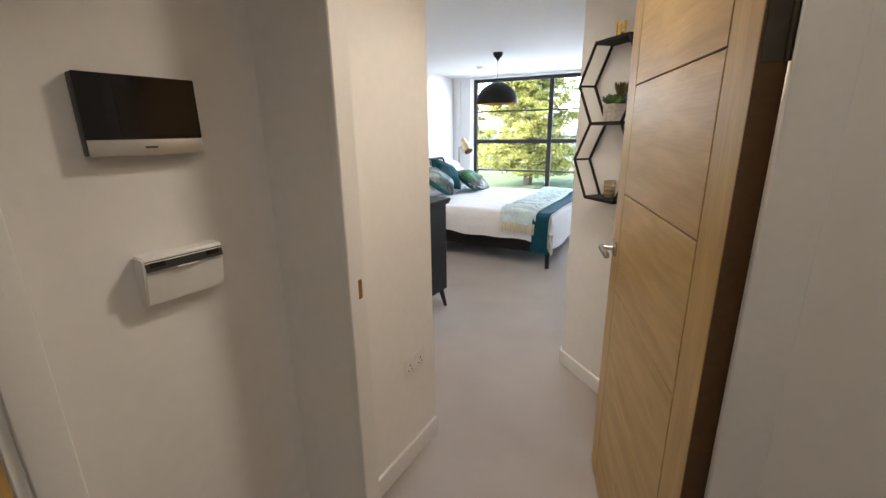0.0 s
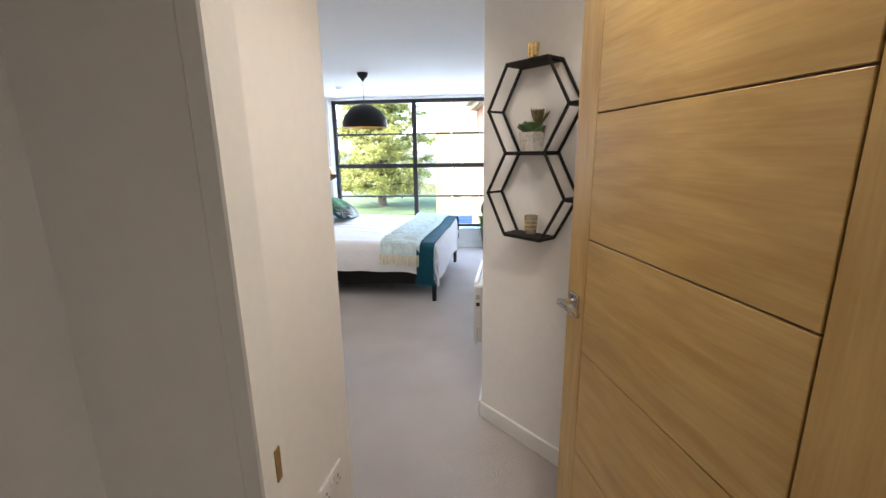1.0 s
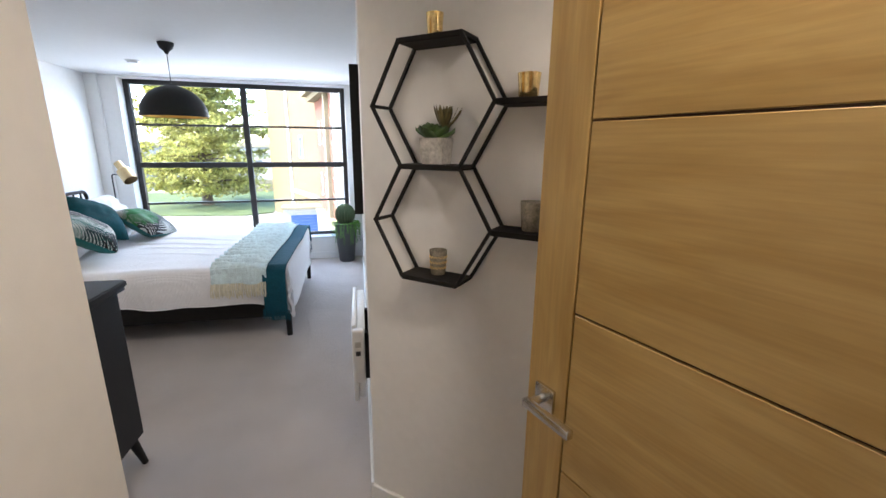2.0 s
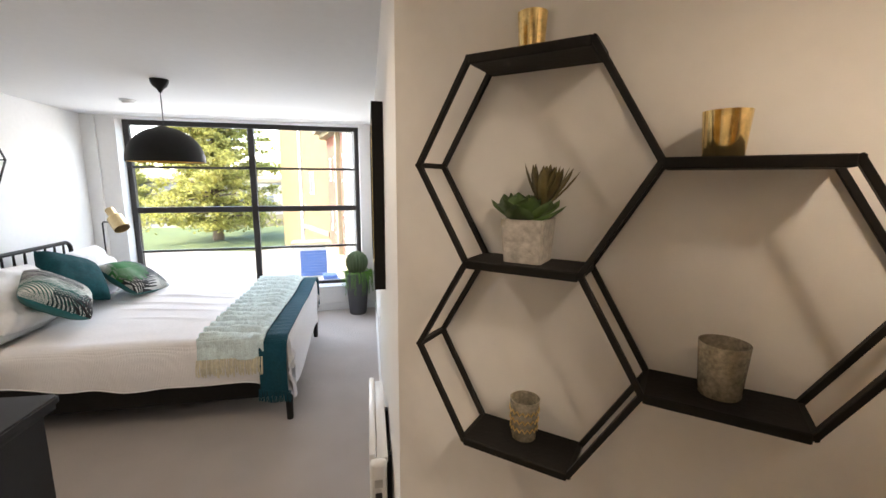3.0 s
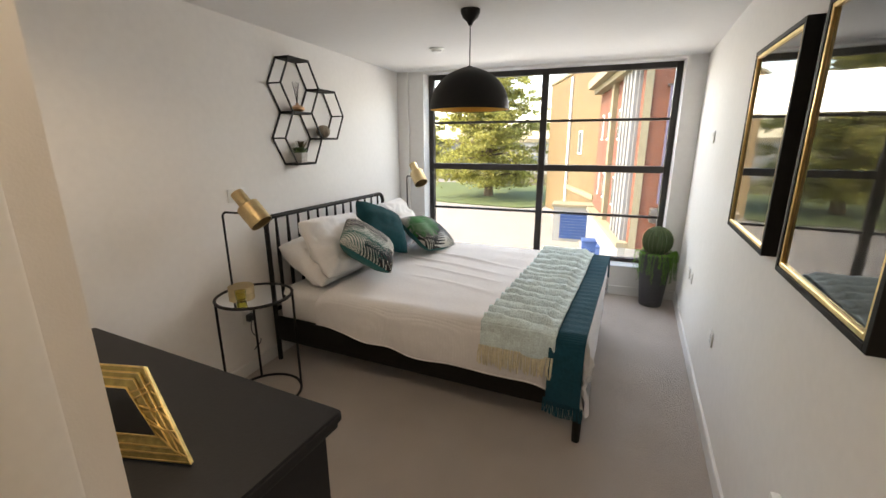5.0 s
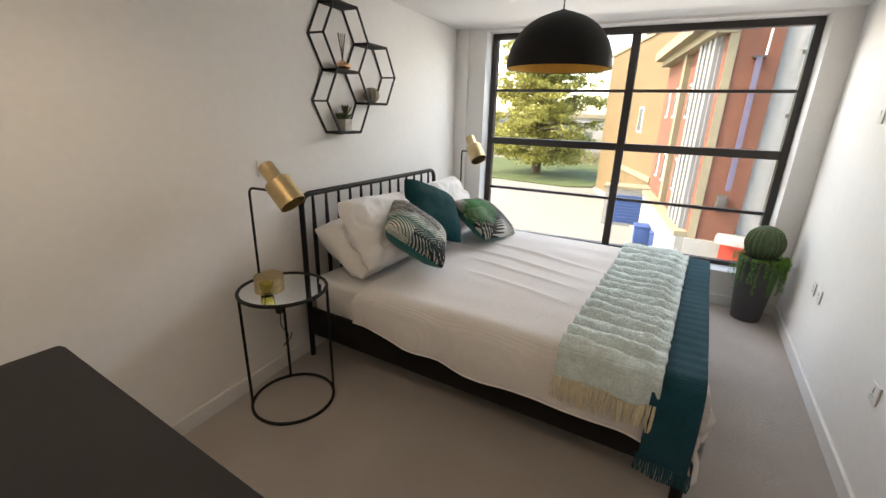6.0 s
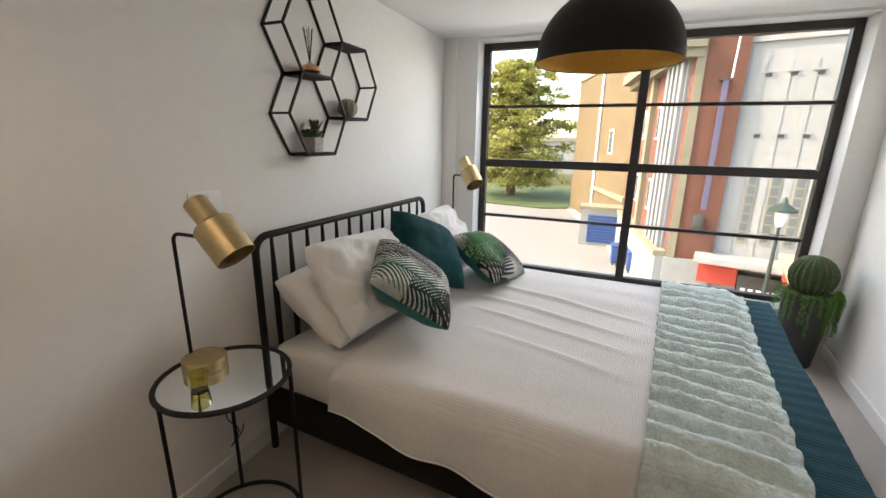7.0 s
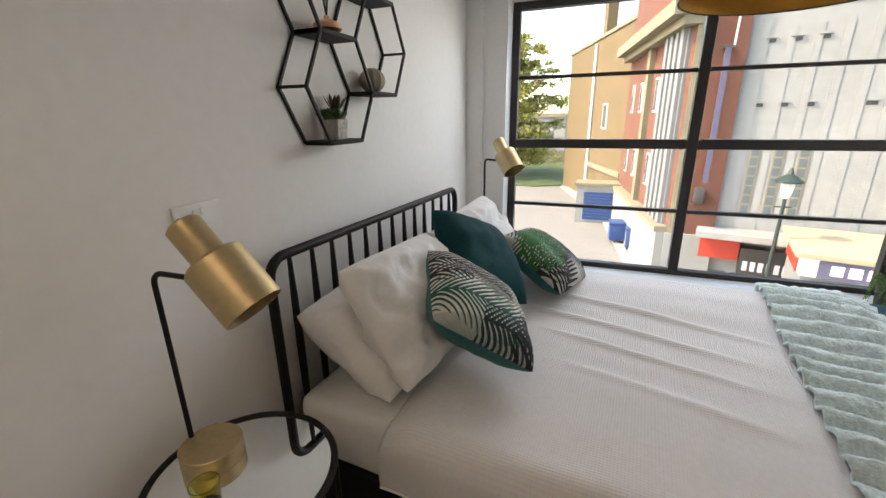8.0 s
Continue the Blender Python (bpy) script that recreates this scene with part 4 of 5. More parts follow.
for i in range(46):
    a = rnd.uniform(0, 2 * math.pi)
    r = rnd.uniform(0.11, 0.15)
    p = Vector((r * math.cos(a), r * math.sin(a), 0.52))
    out = Vector((math.cos(a), math.sin(a), 0))
    length = rnd.choice((0.08, 0.12, 0.18, 0.26))
    steps = int(length / 0.010) + 6
    for k in range(steps):
        up = 0.018 * math.exp(-0.3 * k) * 1.0
        p = p + out * (0.009 * math.exp(-0.25 * k)) + Vector((0, 0, up - 0.011 * (1 - math.exp(-0.4 * k)))) + Vector((rnd.uniform(-1, 1), rnd.uniform(-1, 1), 0)) * 0.003
        for j in range(5):
            d = Vector((rnd.uniform(-1, 1), rnd.uniform(-1, 1), rnd.uniform(-0.6, 0.8))).normalized() * rnd.uniform(0.010, 0.019)
            s = d.orthogonal().normalized() * 0.0026
            q = p + out * 0.004
            own.faces.new([own.verts.new(v) for v in (q - s, q + d * 0.5 + s * 0.2, q + d, q + d * 0.4 - s * 1.6)])
tagged(part("trailing_foliage", own, TRAIL, pot, "bright green trailing foliage"), kind="stuff")

# ---- bed ----
BED = pose(-2.834, 5.465, 0, 0, 0, -4.2)
bed = thing("bed", BED, "black spindle headboard double bed with a dark base", "bed")
HW = 0.777
tr = 0.017


def bent(y0, y1, z0, z1, r=0.07, x=0.0):
    pts = [(x, y0, z0)] + [(x, y, z) for y, z in arc(y0 + r, z1 - r, r, 180, 90, 7)] + [(x, y, z) for y, z in arc(y1 - r, z1 - r, r, 90, 0, 7)] + [(x, y1, z0)]
    return pts


part("headboard_frame", tube(bent(-HW + tr, HW - tr, 0.0, 1.085), tr, 14), BLACK, bed)
part("headboard_rail", tube([(0, -HW + tr, 0.40), (0, HW - tr, 0.40)], 0.014, 10), BLACK, bed)
for i in range(13):
    y = -HW + 0.11 + i * (2 * HW - 0.22) / 12
    part("spindle", tube([(0, y, 0.40), (0, y, 0.55), (0, y, 0.74), (0, y, 0.92), (0, y, 1.072)], 0.01, 10, radii=[0.009, 0.0125, 0.0145, 0.0125, 0.008]), BLACK, bed)
FX = 2.18
for sy in (-1, 1):
    part("side_rail", box(0.015, sy * (HW - 0.02) - 0.017, 0.168, FX, sy * (HW - 0.02) + 0.017, 0.35, 0.006), BLACK_WOOD, bed)
    part("leg", tube([(FX - 0.02, sy * (HW + 0.012), 0.20), (FX - 0.02, sy * (HW + 0.012), 0.003)], 0.024, 14, radii=[0.026, 0.022]), BLACK, bed)
part("foot_rail", box(FX - 0.034, -HW + 0.038, 0.195, FX, HW - 0.038, 0.365, 0.006), BLACK_WOOD, bed)
part("slat_base", box(0.03, -HW + 0.04, 0.27, FX - 0.035, HW - 0.04, 0.31), BLACK_WOOD, bed)
solo("mattress", box(0.02, -0.745, 0.312, 2.13, 0.735, 0.565, 0.05, seg=4), LINEN, "white fitted sheet over a deep mattress", "mattress", BED)


def nz(x, y, s, k=0.0):
    return noise.noise(Vector((x * s, y * s, k)))


def drape(half, edge_r, top, low):
    """Arc length across a bed to (offset, drop): flat, a rounded edge, then hanging."""
    def f(d):
        s, d = (1 if d >= 0 else -1), abs(d)
        if d <= half:
            return s * d, 0.0
        q = (d - half) / edge_r
        if q < math.pi / 2:
            return s * (half + edge_r * math.sin(q)), edge_r * (1 - math.cos(q))
        return s * (half + edge_r), edge_r + (d - half - edge_r * math.pi / 2)
    return f


def cloth(x0, x1, nx, across, ny, top, fy, fx, low_near, low_far, low_foot, ripple, thick):
    """A spread on the bed, in the bed's own axes: fy bends it over the sides, fx over the foot."""
    bm = bmesh.new()
    grid = []
    for i in range(nx + 1):
        u = x0 + (x1 - x0) * i / nx
        ox, dx = fx(u)
        row = []
        for j in range(ny + 1):
            v = -across + 2 * across * j / ny
            oy, dy = fy(v)
            drop = max(dx, dy)
            low = low_near(ox) if v < 0 else low_far(ox)
            z = max(top(ox, oy) - drop, 0)
            if dy >= dx and dy > 0.03:
                z = top(ox, oy) - dy / fy(across)[1] * (top(ox, oy) - low)
            elif dx > 0.03:
                z = top(ox, oy) - dx / max(fx(x1)[1], 1e-3) * (top(ox, oy) - low_foot(oy))
            hang = min(1.0, drop / 0.15)
            wob = ripple(ox, oy, z, hang)
            side = (1 if v > 0 else -1) if dy > 0.02 else 0
            row.append(bm.verts.new((ox + (wob * 0.7 if dx > 0.02 else 0), oy + side * wob, z + (0 if hang > 0.5 else wob * (1 - hang)))))
        grid.append(row)
    for i in range(nx):
        for j in range(ny):
            bm.faces.new((grid[i][j], grid[i + 1][j], grid[i + 1][j + 1], grid[i][j + 1]))
    for f_ in bm.faces:
        f_.smooth = True
    bmesh.ops.recalc_face_normals(bm, faces=bm.faces)
    if sum(f_.normal.z for f_ in bm.faces) < 0:
        bmesh.ops.reverse_faces(bm, faces=bm.faces)
    return bm


def thicken(ob, t):
    mod = ob.modifiers.new("thickness", "SOLIDIFY")
    mod.thickness, mod.offset = t, -1
    return ob


DH = 0.745
duvet_y = drape(DH - 0.02, 0.085, 0, 0)
foot_fold = drape(2.135, 0.06, 0, 0)


def fx_duvet(u):
    return foot_fold(u)


def duvet_top(x, y):
    head = max(0.0, 1 - (x - 0.42) / 0.10)
    crown = 0.02 * (1 - (y / 0.9) ** 2)
    far = min(1.0, max(0.0, (y - 0.15) / 0.55))
    return 0.608 + crown - 0.03 * head ** 2 + 0.045 * far * far * (3 - 2 * far)


def duvet_ripple(x, y, z, hang):
    flat = 0.010 * nz(x, y, 2.1) + 0.006 * nz(x * 0.6, y * 2.4, 3.0, 4.0)
    # long soft folds lying across the middle of the bed
    for cx, cy, w, h, l in ((1.05, 0.12, 0.022, 0.016, 0.42), (1.15, -0.08, 0.018, 0.013, 0.34), (0.95, 0.34, 0.02, 0.013, 0.30), (1.30, 0.28, 0.02, 0.012, 0.30), (1.2, -0.30, 0.022, 0.010, 0.30)):
        d = (y - cy) + 0.22 * (x - cx)
        flat += h * math.exp(-(d / w) ** 2) * math.exp(-((x - cx) / l) ** 4)
    folds = 0.014 * math.sin(x * 11 + 2 * nz(x, 0, 2.0)) + 0.012 * nz(x, z, 5.0)
    return flat * (1 - hang) + hang * (0.012 + folds + 0.014 * nz(x, y, 4.0, 2.0))


low_near = lambda x: 0.335 + 0.03 * math.sin(x * 3.1 + 0.4) + 0.018 * nz(x, 1.0, 4.0) + (0.02 * max(0.0, 1 - (x - 0.4) / 0.3)) - 0.14 * max(0.0, (x - 1.75) / 0.4) ** 2
low_far = lambda x: 0.33 + 0.03 * math.sin(x * 4)
low_foot = lambda y: 0.20 + 0.03 * math.sin(y * 5) + 0.02 * nz(y, 2.0, 5.0)
bm = cloth(0.38, 2.135 + 0.06 * math.pi / 2 + 0.28, 140, DH - 0.02 + 0.085 * math.pi / 2 + 0.15, 160, duvet_top, duvet_y, fx_duvet, low_near, low_far, low_foot, duvet_ripple, 0.02)
# the near head corner is turned back, so the edge runs at a slant
for v in bm.verts:
    if v.co.y < -0.2:
        k = max(0.0, 1 - (v.co.x - 0.40) / 0.6)
        v.co.x += 0.03 * k * min(1.0, (-v.co.y - 0.2) / 0.6)
bm.verts.ensure_lookup_table()
hem = [bm.verts[i * 161].co.copy() for i in range(0, 141, 2)]
duvet = thing("duvet", BED, "white waffle weave duvet spread over the bed, softly creased", "duvet")
thicken(part("cover", bm, DUVET, duvet), 0.03)
part("hem", tube(hem, 0.0045, 6), LINEN, duvet, "plain stitched hem")


# ---- throws across the foot ----
def throw_top(lift):
    return lambda x, y: duvet_top(x, y) + lift


mint_y = drape(DH - 0.01, 0.09, 0, 0)


def mint_ripple(x, y, z, hang):
    s = y * 2 * math.pi / 0.105 + 1.9 * nz(x, y, 3.0)
    # plump rows with tight valleys between them, and a knotted pile on top
    ridge = (0.036 + 0.012 * nz(x, y, 5.0, 7.0)) * abs(math.sin(s * 0.5 + 0.35 * math.sin(x * 7) + 0.5 * nz(x, y, 9.0, 2.0))) ** 0.8
    ridge *= max(0.35, min(1.0, (2.03 - x) / 0.07))
    return ridge * (1 - 0.3 * hang) + 0.02 * hang + 0.006 * nz(x, y, 14.0) + 0.005 * nz(x, y, 44.0, 3.0) + (0.006 * math.sin(x * 30) * hang)


mint_low = lambda x: 0.497 + 0.012 * nz(x, 0.0, 8.0)
bm = cloth(1.625, 2.035, 60, DH - 0.01 + 0.09 * math.pi / 2 + 0.09, 330, throw_top(0.014), mint_y, lambda u: (u, 0.0), mint_low, lambda x: 0.42, lambda y: 0.3, mint_ripple, 0.01)
for v in bm.verts:
    k = (v.co.y + 0.85) / 1.7
    v.co.x += 0.045 * k + (0.002 * math.sin(v.co.y * 60 + 2 * nz(v.co.y, 0.3, 6.0)) + 0.006 * nz(v.co.y, 0.7, 30.0)) * (1 if v.co.x > 1.95 else 0.5 if v.co.x < 1.66 else 0) - 0.012 * (1 - k)
mint = thing("knitted_throw", BED, "mint green chunky knitted throw with a cream fringe across the bed", "throw")
body_m = part("knit", bm, MINT, mint, "ridged mint knit")
thicken(body_m, 0.012)
own = bmesh.new()
rnd = random.Random(9)
for i in range(58):
    x = 1.617 + 0.40 * i / 57 + rnd.uniform(-0.003, 0.003)
    y0 = -(DH - 0.01 + 0.09 + 0.030)
    z0 = 0.504
    lng = rnd.uniform(0.095, 0.125)
    sw = rnd.uniform(-0.012, 0.012)
    tube([(x, y0, z0), (x + sw * 0.3, y0 - 0.012, z0 - lng * 0.4), (x + sw, y0 - 0.008 + rnd.uniform(-0.006, 0.004), z0 - lng)], 0.004, 5, bm=own, radii=[0.0035, 0.0048, 0.004])
tagged(part("fringe", own, CREAM, mint, "cream tasselled fringe"), kind="stuff")

teal_y = drape(DH + 0.0, 0.088, 0, 0)
teal_x = drape(2.4, 0.07, 0, 0)


def teal_ripple(x, y, z, hang):
    return 0.008 * nz(x, y, 4.0) * (1 - hang) + hang * (0.024 + 0.010 * math.sin(x * 34 + y * 3) + 0.012 * nz(x, z, 6.0)) + 0.0012 * math.sin(y * 90)


teal_low = lambda x: 0.26 + 0.02 * nz(x, 3.0, 9.0) - 0.03 * max(0.0, (x - 2.0) / 0.2)
bm = cloth(1.995, 2.172, 40, DH + 0.088 * math.pi / 2 + 0.28, 240, throw_top(0.005), teal_y, teal_x, teal_low, lambda x: 0.34, lambda y: 0.53 + 0.015 * math.sin(y * 9), teal_ripple, 0.01)
for v in bm.verts:
    v.co.x += 0.035 * (v.co.y + 0.85) / 1.7 
teal = thing("teal_throw", BED, "dark teal ribbed throw hanging over the foot of the bed", "throw")
thicken(part("knit", bm, TEAL, teal), 0.010)
own = bmesh.new()
for i in range(34):
    x = 1.985 + 0.20 * i / 33
    y0 = -(DH + 0.088 + 0.026)
    z0 = teal_low(x) + 0.012
    tube([(x, y0, z0), (x + rnd.uniform(-0.004, 0.004), y0 - 0.004, z0 - 0.05), (x + rnd.uniform(-0.008, 0.008), y0, z0 - 0.085)], 0.003, 5, bm=own)
tagged(part("fringe", own, TEAL, teal), kind="stuff")


# ---- pillows and cushions ----
def cushion_mesh(w, h, t, corner=0.0, seed=0, n=46, wrinkle=0.006, power=0.55):
    """A stuffed square: full in the middle, thin at the seam, its corners drawn out."""
    bm = bmesh.new()
    sides = []
    for s in (1, -1):
        grid = []
        for i in range(n + 1):
            row = []
            for j in range(n + 1):
                a, b = -1 + 2 * i / n, -1 + 2 * j / n
                a, b = math.sin(a * math.pi / 2), math.sin(b * math.pi / 2)
                puff = max(0.0, (1 - abs(a) ** 2.8) * (1 - abs(b) ** 2.8)) ** power
                pull = 1 - 0.05 * (1 - abs(a) ** 2) * abs(b) ** 3
                pull2 = 1 - 0.05 * (1 - abs(b) ** 2) * abs(a) ** 3
                x, y = a * w / 2 * pull2 * (1 + corner * abs(a * b) ** 3), b * h / 2 * pull * (1 + corner * abs(a * b) ** 3)
                z = s * (t / 2 * puff + wrinkle * puff ** 0.4 * (abs(nz(x + seed, y * 0.7, 7.0, seed)) * -0.9 + 0.35 * nz(x, y + seed, 16.0, seed)) + wrinkle * 1.2 * nz(x * 0.6 + seed, y * 2.0, 5.0, seed + 3) * puff)
                if wrinkle > 0.03:
                    ridge = abs(nz(x * 1.6 + seed, y * 4.5 + x * 2.0, 3.2, seed + 9.0))
                    rim = max(abs(a), abs(b)) ** 3
                    z += s * puff ** 0.6 * (0.016 * max(0.0, 0.35 - ridge) / 0.35 * (0.3 + 0.7 * rim) - 0.012 * max(0.0, 0.2 - abs(nz(x * 5.0, y * 2.0 + seed, 2.2, seed + 5.0))) / 0.2)
                row.append(bm.verts.new((x, y, z)))
            grid.append(row)
        sides.append(grid)
        for i in range(n):
            for j in range(n):
                q = (grid[i][j], grid[i + 1][j], grid[i + 1][j + 1], grid[i][j + 1])
                face = bm.faces.new(q if s > 0 else q[::-1])
                face.smooth = True
                face.material_index = 0 if s > 0 else 1
    bmesh.ops.remove_doubles(bm, verts=bm.verts, dist=0.0008)
    return bm


def facing(c, right, up):
    """A pose at c with its x along right and its y along up as near as may be."""
    x = Vector(right).normalized()
    z = x.cross(Vector(up)).normalized()
    y = z.cross(x)
    return Matrix(((x.x, y.x, z.x, c[0]), (x.y, y.y, z.y, c[1]), (x.z, y.z, z.z, c[2]), (0, 0, 0, 1)))


def soft(name, size, c, right, up, mats, label, category, seed, group="", corner=-0.06, wrinkle=0.012, power=0.52):
    return solo(name, cushion_mesh(*size, corner, seed, wrinkle=wrinkle, power=power), mats, label, category, facing(c, right, up), group)


soft("pillow", (0.69, 0.47, 0.24), (-2.66, 5.08, 0.745), (0.05, 1, 0.02), (-0.36, 0.02, 0.26), [LINEN, LINEN], "white cotton pillow leaning on the headboard", "pillow", 1, "white pillows", -0.07, 0.045, 0.5)
soft("pillow", (0.67, 0.47, 0.23), (-2.515, 5.05, 0.86), (0.06, 1, -0.05), (-0.26, 0.02, 0.40), [LINEN, LINEN], "white cotton pillow standing against another", "pillow", 2, "white pillows", -0.07, 0.045, 0.5)
soft("pillow", (0.69, 0.47, 0.24), (-2.63, 5.90, 0.745), (0.05, 1, 0.0), (-0.36, 0.02, 0.26), [LINEN, LINEN], "white cotton pillow leaning on the headboard", "pillow", 3, "white pillows", -0.07, 0.045, 0.5)
soft("pillow", (0.67, 0.47, 0.23), (-2.50, 5.96, 0.845), (0.03, 1, 0.02), (-0.26, 0.02, 0.40), [LINEN, LINEN], "white cotton pillow standing against another", "pillow", 4, "white pillows", -0.07, 0.045, 0.5)
soft("printed_cushion", (0.44, 0.44, 0.20), (-2.285, 5.05, 0.862), (0.28, 0.19, -0.24), (-0.14, 0.38, 0.07), [PALM_A, VELVET_BACK], "palm leaf print cushion with a teal velvet back", "cushion", 5)
soft("velvet_cushion", (0.46, 0.46, 0.2), (-2.395, 5.47, 0.905), (0.30, 0.42, -0.22), (-0.30, 0.42, 0.36), [VELVET, VELVET], "plain dark teal velvet cushion set on its corner", "cushion", 6)
soft("printed_cushion", (0.44, 0.47, 0.19), (-2.155, 5.90, 0.785), (0.37, -0.12, -0.25), (0.02, 0.49, 0.0), [PALM_B, VELVET_BACK], "grey cushion printed with green leaves", "cushion", 7)


# ---- bedside tables and lamps ----
def circle(r, z, n=48):
    return [(r * math.cos(2 * math.pi * i / n), r * math.sin(2 * math.pi * i / n), z) for i in range(n)]


def side_table(m):
    t = thing("bedside_table", m, "round black wire bedside table with a mirrored top", "bedside table", "bedside tables")
    part("top_ring", tube(circle(0.218, 0.683), 0.0095, 10, True), BLACK, t)
    part("mirror_top", lathe([(0, 0.672), (0.213, 0.672), (0.213, 0.6845), (0, 0.6845)], 48), MIRROR, t, "round mirror glass top")
    part("base_ring", tube(circle(0.218, 0.0095), 0.0085, 10, True), BLACK, t)
    for a in (222, 43, 140):
        x, y = 0.218 * math.cos(radians(a)), 0.218 * math.sin(radians(a))
        part("leg", tube([(x, y, 0.012), (x, y, 0.675)], 0.0075, 10), BLACK, t)
    return t


def reading_lamp(m, label):
    """Its origin is the foot of the stem; the head looks along x."""
    s = thing("table_lamp", m, label, "lamp", "bedside lamps")
    part("base", moved(lathe([(0, 0), (0.073, 0), (0.075, 0.002), (0.075, 0.016), (0.0745, 0.018), (0.075, 0.020), (0.075, 0.042), (0.073, 0.044), (0, 0.044)], 40), pose(0.066, 0, 0)), BRASS, s, "brushed brass disc base")
    pts = [(0, 0, 0.03), (0, 0, 0.25), (0, 0, 0.475)] + [(x, 0, z) for x, z in arc(0.03, 0.475, 0.03, 180, 90, 6)] + [(0.128, 0, 0.505), (0.16, 0, 0.53)]
    part("stem", tube(pts, 0.0065, 10), BLACK, s)
    aim = pose(0.190, 0, 0.556) @ facing((0, 0, 0), (0, -1, 0), (0.74, 0, 0.67))
    head = part("shade", moved(lathe([(0, 0.095), (0.034, 0.095), (0.038, 0.091), (0.038, 0.010), (0.041, 0.003), (0.060, -0.002), (0.066, -0.009), (0.066, -0.140), (0.0635, -0.140), (0.0635, -0.011), (0.038, -0.003), (0, -0.003)], 40), aim), BRASS, s, "stepped brushed brass shade")
    part("finial", moved(lathe([(0, 0.095), (0.005, 0.095), (0.006, 0.107), (0, 0.111)], 12), aim), BLACK, head)
    part("bulb", moved(lathe([(0, -0.01), (0.012, -0.02), (0.02, -0.05), (0.022, -0.07), (0.012, -0.088), (0, -0.092)], 16), aim), PEARL, s)
    return s


TABLE = (-2.665, 4.308)
side_table(pose(*TABLE, 0))
side_table(pose(-2.62, 6.60, 0))
reading_lamp(pose(-2.784, 4.325, 0.6845, 0, 0, 2) @ pose(-0.066, 0, 0), "brass reading lamp on a black stem beside the bed")
reading_lamp(pose(-2.70, 6.655, 0.6845, 0, 0, -36) @ Matrix.Scale(1.08, 4), "brass reading lamp by the window")
cup = thing("glass_votive", pose(-2.675, 4.215, 0.6845) @ Matrix.Scale(0.86, 4), "small olive glass votive on the mirrored table", "candle holder")
part("cup", lathe([(0, 0), (0.03, 0), (0.032, 0.003), (0.038, 0.07), (0.0355, 0.07), (0.029, 0.008), (0, 0.008)], 32), VOTIVE, cup)
cable = thing("lamp_cable", pose(0, 0, 0), "black lamp cable hanging behind the bedside table", "cable")
pts = []
for i in range(34):
    t = i / 33
    pts.append((-2.90 + 0.02 * math.sin(9 * t) + 0.05 * math.sin(math.pi * t), 4.43 + 0.06 * t + 0.05 * math.sin(14 * t) * t, 0.67 - 0.42 * math.sin(math.pi * 0.62 * t) / 0.93))
part("flex", tube(pts, 0.003, 7), DARK_PLASTIC, cable)
part("plug", box(-2.941, 4.475, 0.395, -2.905, 4.525, 0.445, 0.006), DARK_PLASTIC, cable)

# ---- outside ----
GZ = -6.2
ASPHALT = mat("pale_concrete", (0.185, 0.178, 0.16), 0.9, vary=0.15, scale=0.6, fine=20, bump=0.3, bump_scale=40)
PAVING = mat("paving", (0.30, 0.28, 0.25), 0.9, vary=0.15, scale=1.5, fine=12)
GRASS = mat("lawn", (0.055, 0.08, 0.02), 0.95, vary=0.35, scale=0.5, fine=6, bump=0.5, bump_scale=30)
RED_BRICK = brick_material("red_brick", (0.15, 0.046, 0.024), (0.11, 0.034, 0.019), (0.17, 0.12, 0.085))
YELLOW_BRICK = brick_material("stock_brick", (0.15, 0.104, 0.045), (0.12, 0.082, 0.036), (0.15, 0.12, 0.075))
RENDER = mat("white_render", (0.255, 0.255, 0.24), 0.85, vary=0.14, scale=0.5, fine=4, bump=0.2, bump_scale=20)
STONE = mat("cream_stone", (0.21, 0.185, 0.12), 0.85, vary=0.15, scale=1.5, fine=8)
GREY_PANEL = mat("pale_panel", (0.20, 0.205, 0.205), 0.6, vary=0.1, scale=1)
BLUE = mat("blue_paint", (0.02, 0.055, 0.17), 0.5, vary=0.15, scale=3)
PURPLE = mat("purple_banner", (0.10, 0.09, 0.14), 0.6, vary=0.2, scale=3)
RED_SIGN = mat("red_sign", (0.42, 0.04, 0.02), 0.5)
DARK_SIGN = mat("dark_sign", (0.05, 0.045, 0.04), 0.5)
SIGN_WHITE = mat("sign_white", (0.7, 0.7, 0.7), 0.5)
GREEN_IRON = mat("green_iron", (0.02, 0.036, 0.028), 0.5)
WINDOW_FAR = mat("far_window_glass", (0.10, 0.12, 0.13), 0.15)
ROOF_FELT = mat("sandy_roof", (0.34, 0.28, 0.18), 0.9, vary=0.2, scale=2)
BARK = mat("bark", (0.10, 0.075, 0.05), 0.95, vary=0.3, scale=3, bump=0.6, bump_scale=12)
NEEDLES = mat("cedar_needles", (0.29, 0.285, 0.075), 0.8, vary=0.25, scale=0.6, fine=5, island=0.35)
# thin needles let the sun through
nn, nl = NEEDLES.node_tree.nodes, NEEDLES.node_tree.links
leaf_p = nn["Principled BSDF"]
through_leaf, leaf_mix = nn.new("ShaderNodeBsdfTranslucent"), nn.new("ShaderNodeMixShader")
nl.new(leaf_p.inputs["Base Color"].links[0].from_socket, through_leaf.inputs["Color"])
leaf_mix.inputs[0].default_value = 0.45
nl.new(leaf_p.outputs[0], leaf_mix.inputs[1])
nl.new(through_leaf.outputs[0], leaf_mix.inputs[2])
nl.new(leaf_mix.outputs[0], nn["Material Output"].inputs["Surface"])

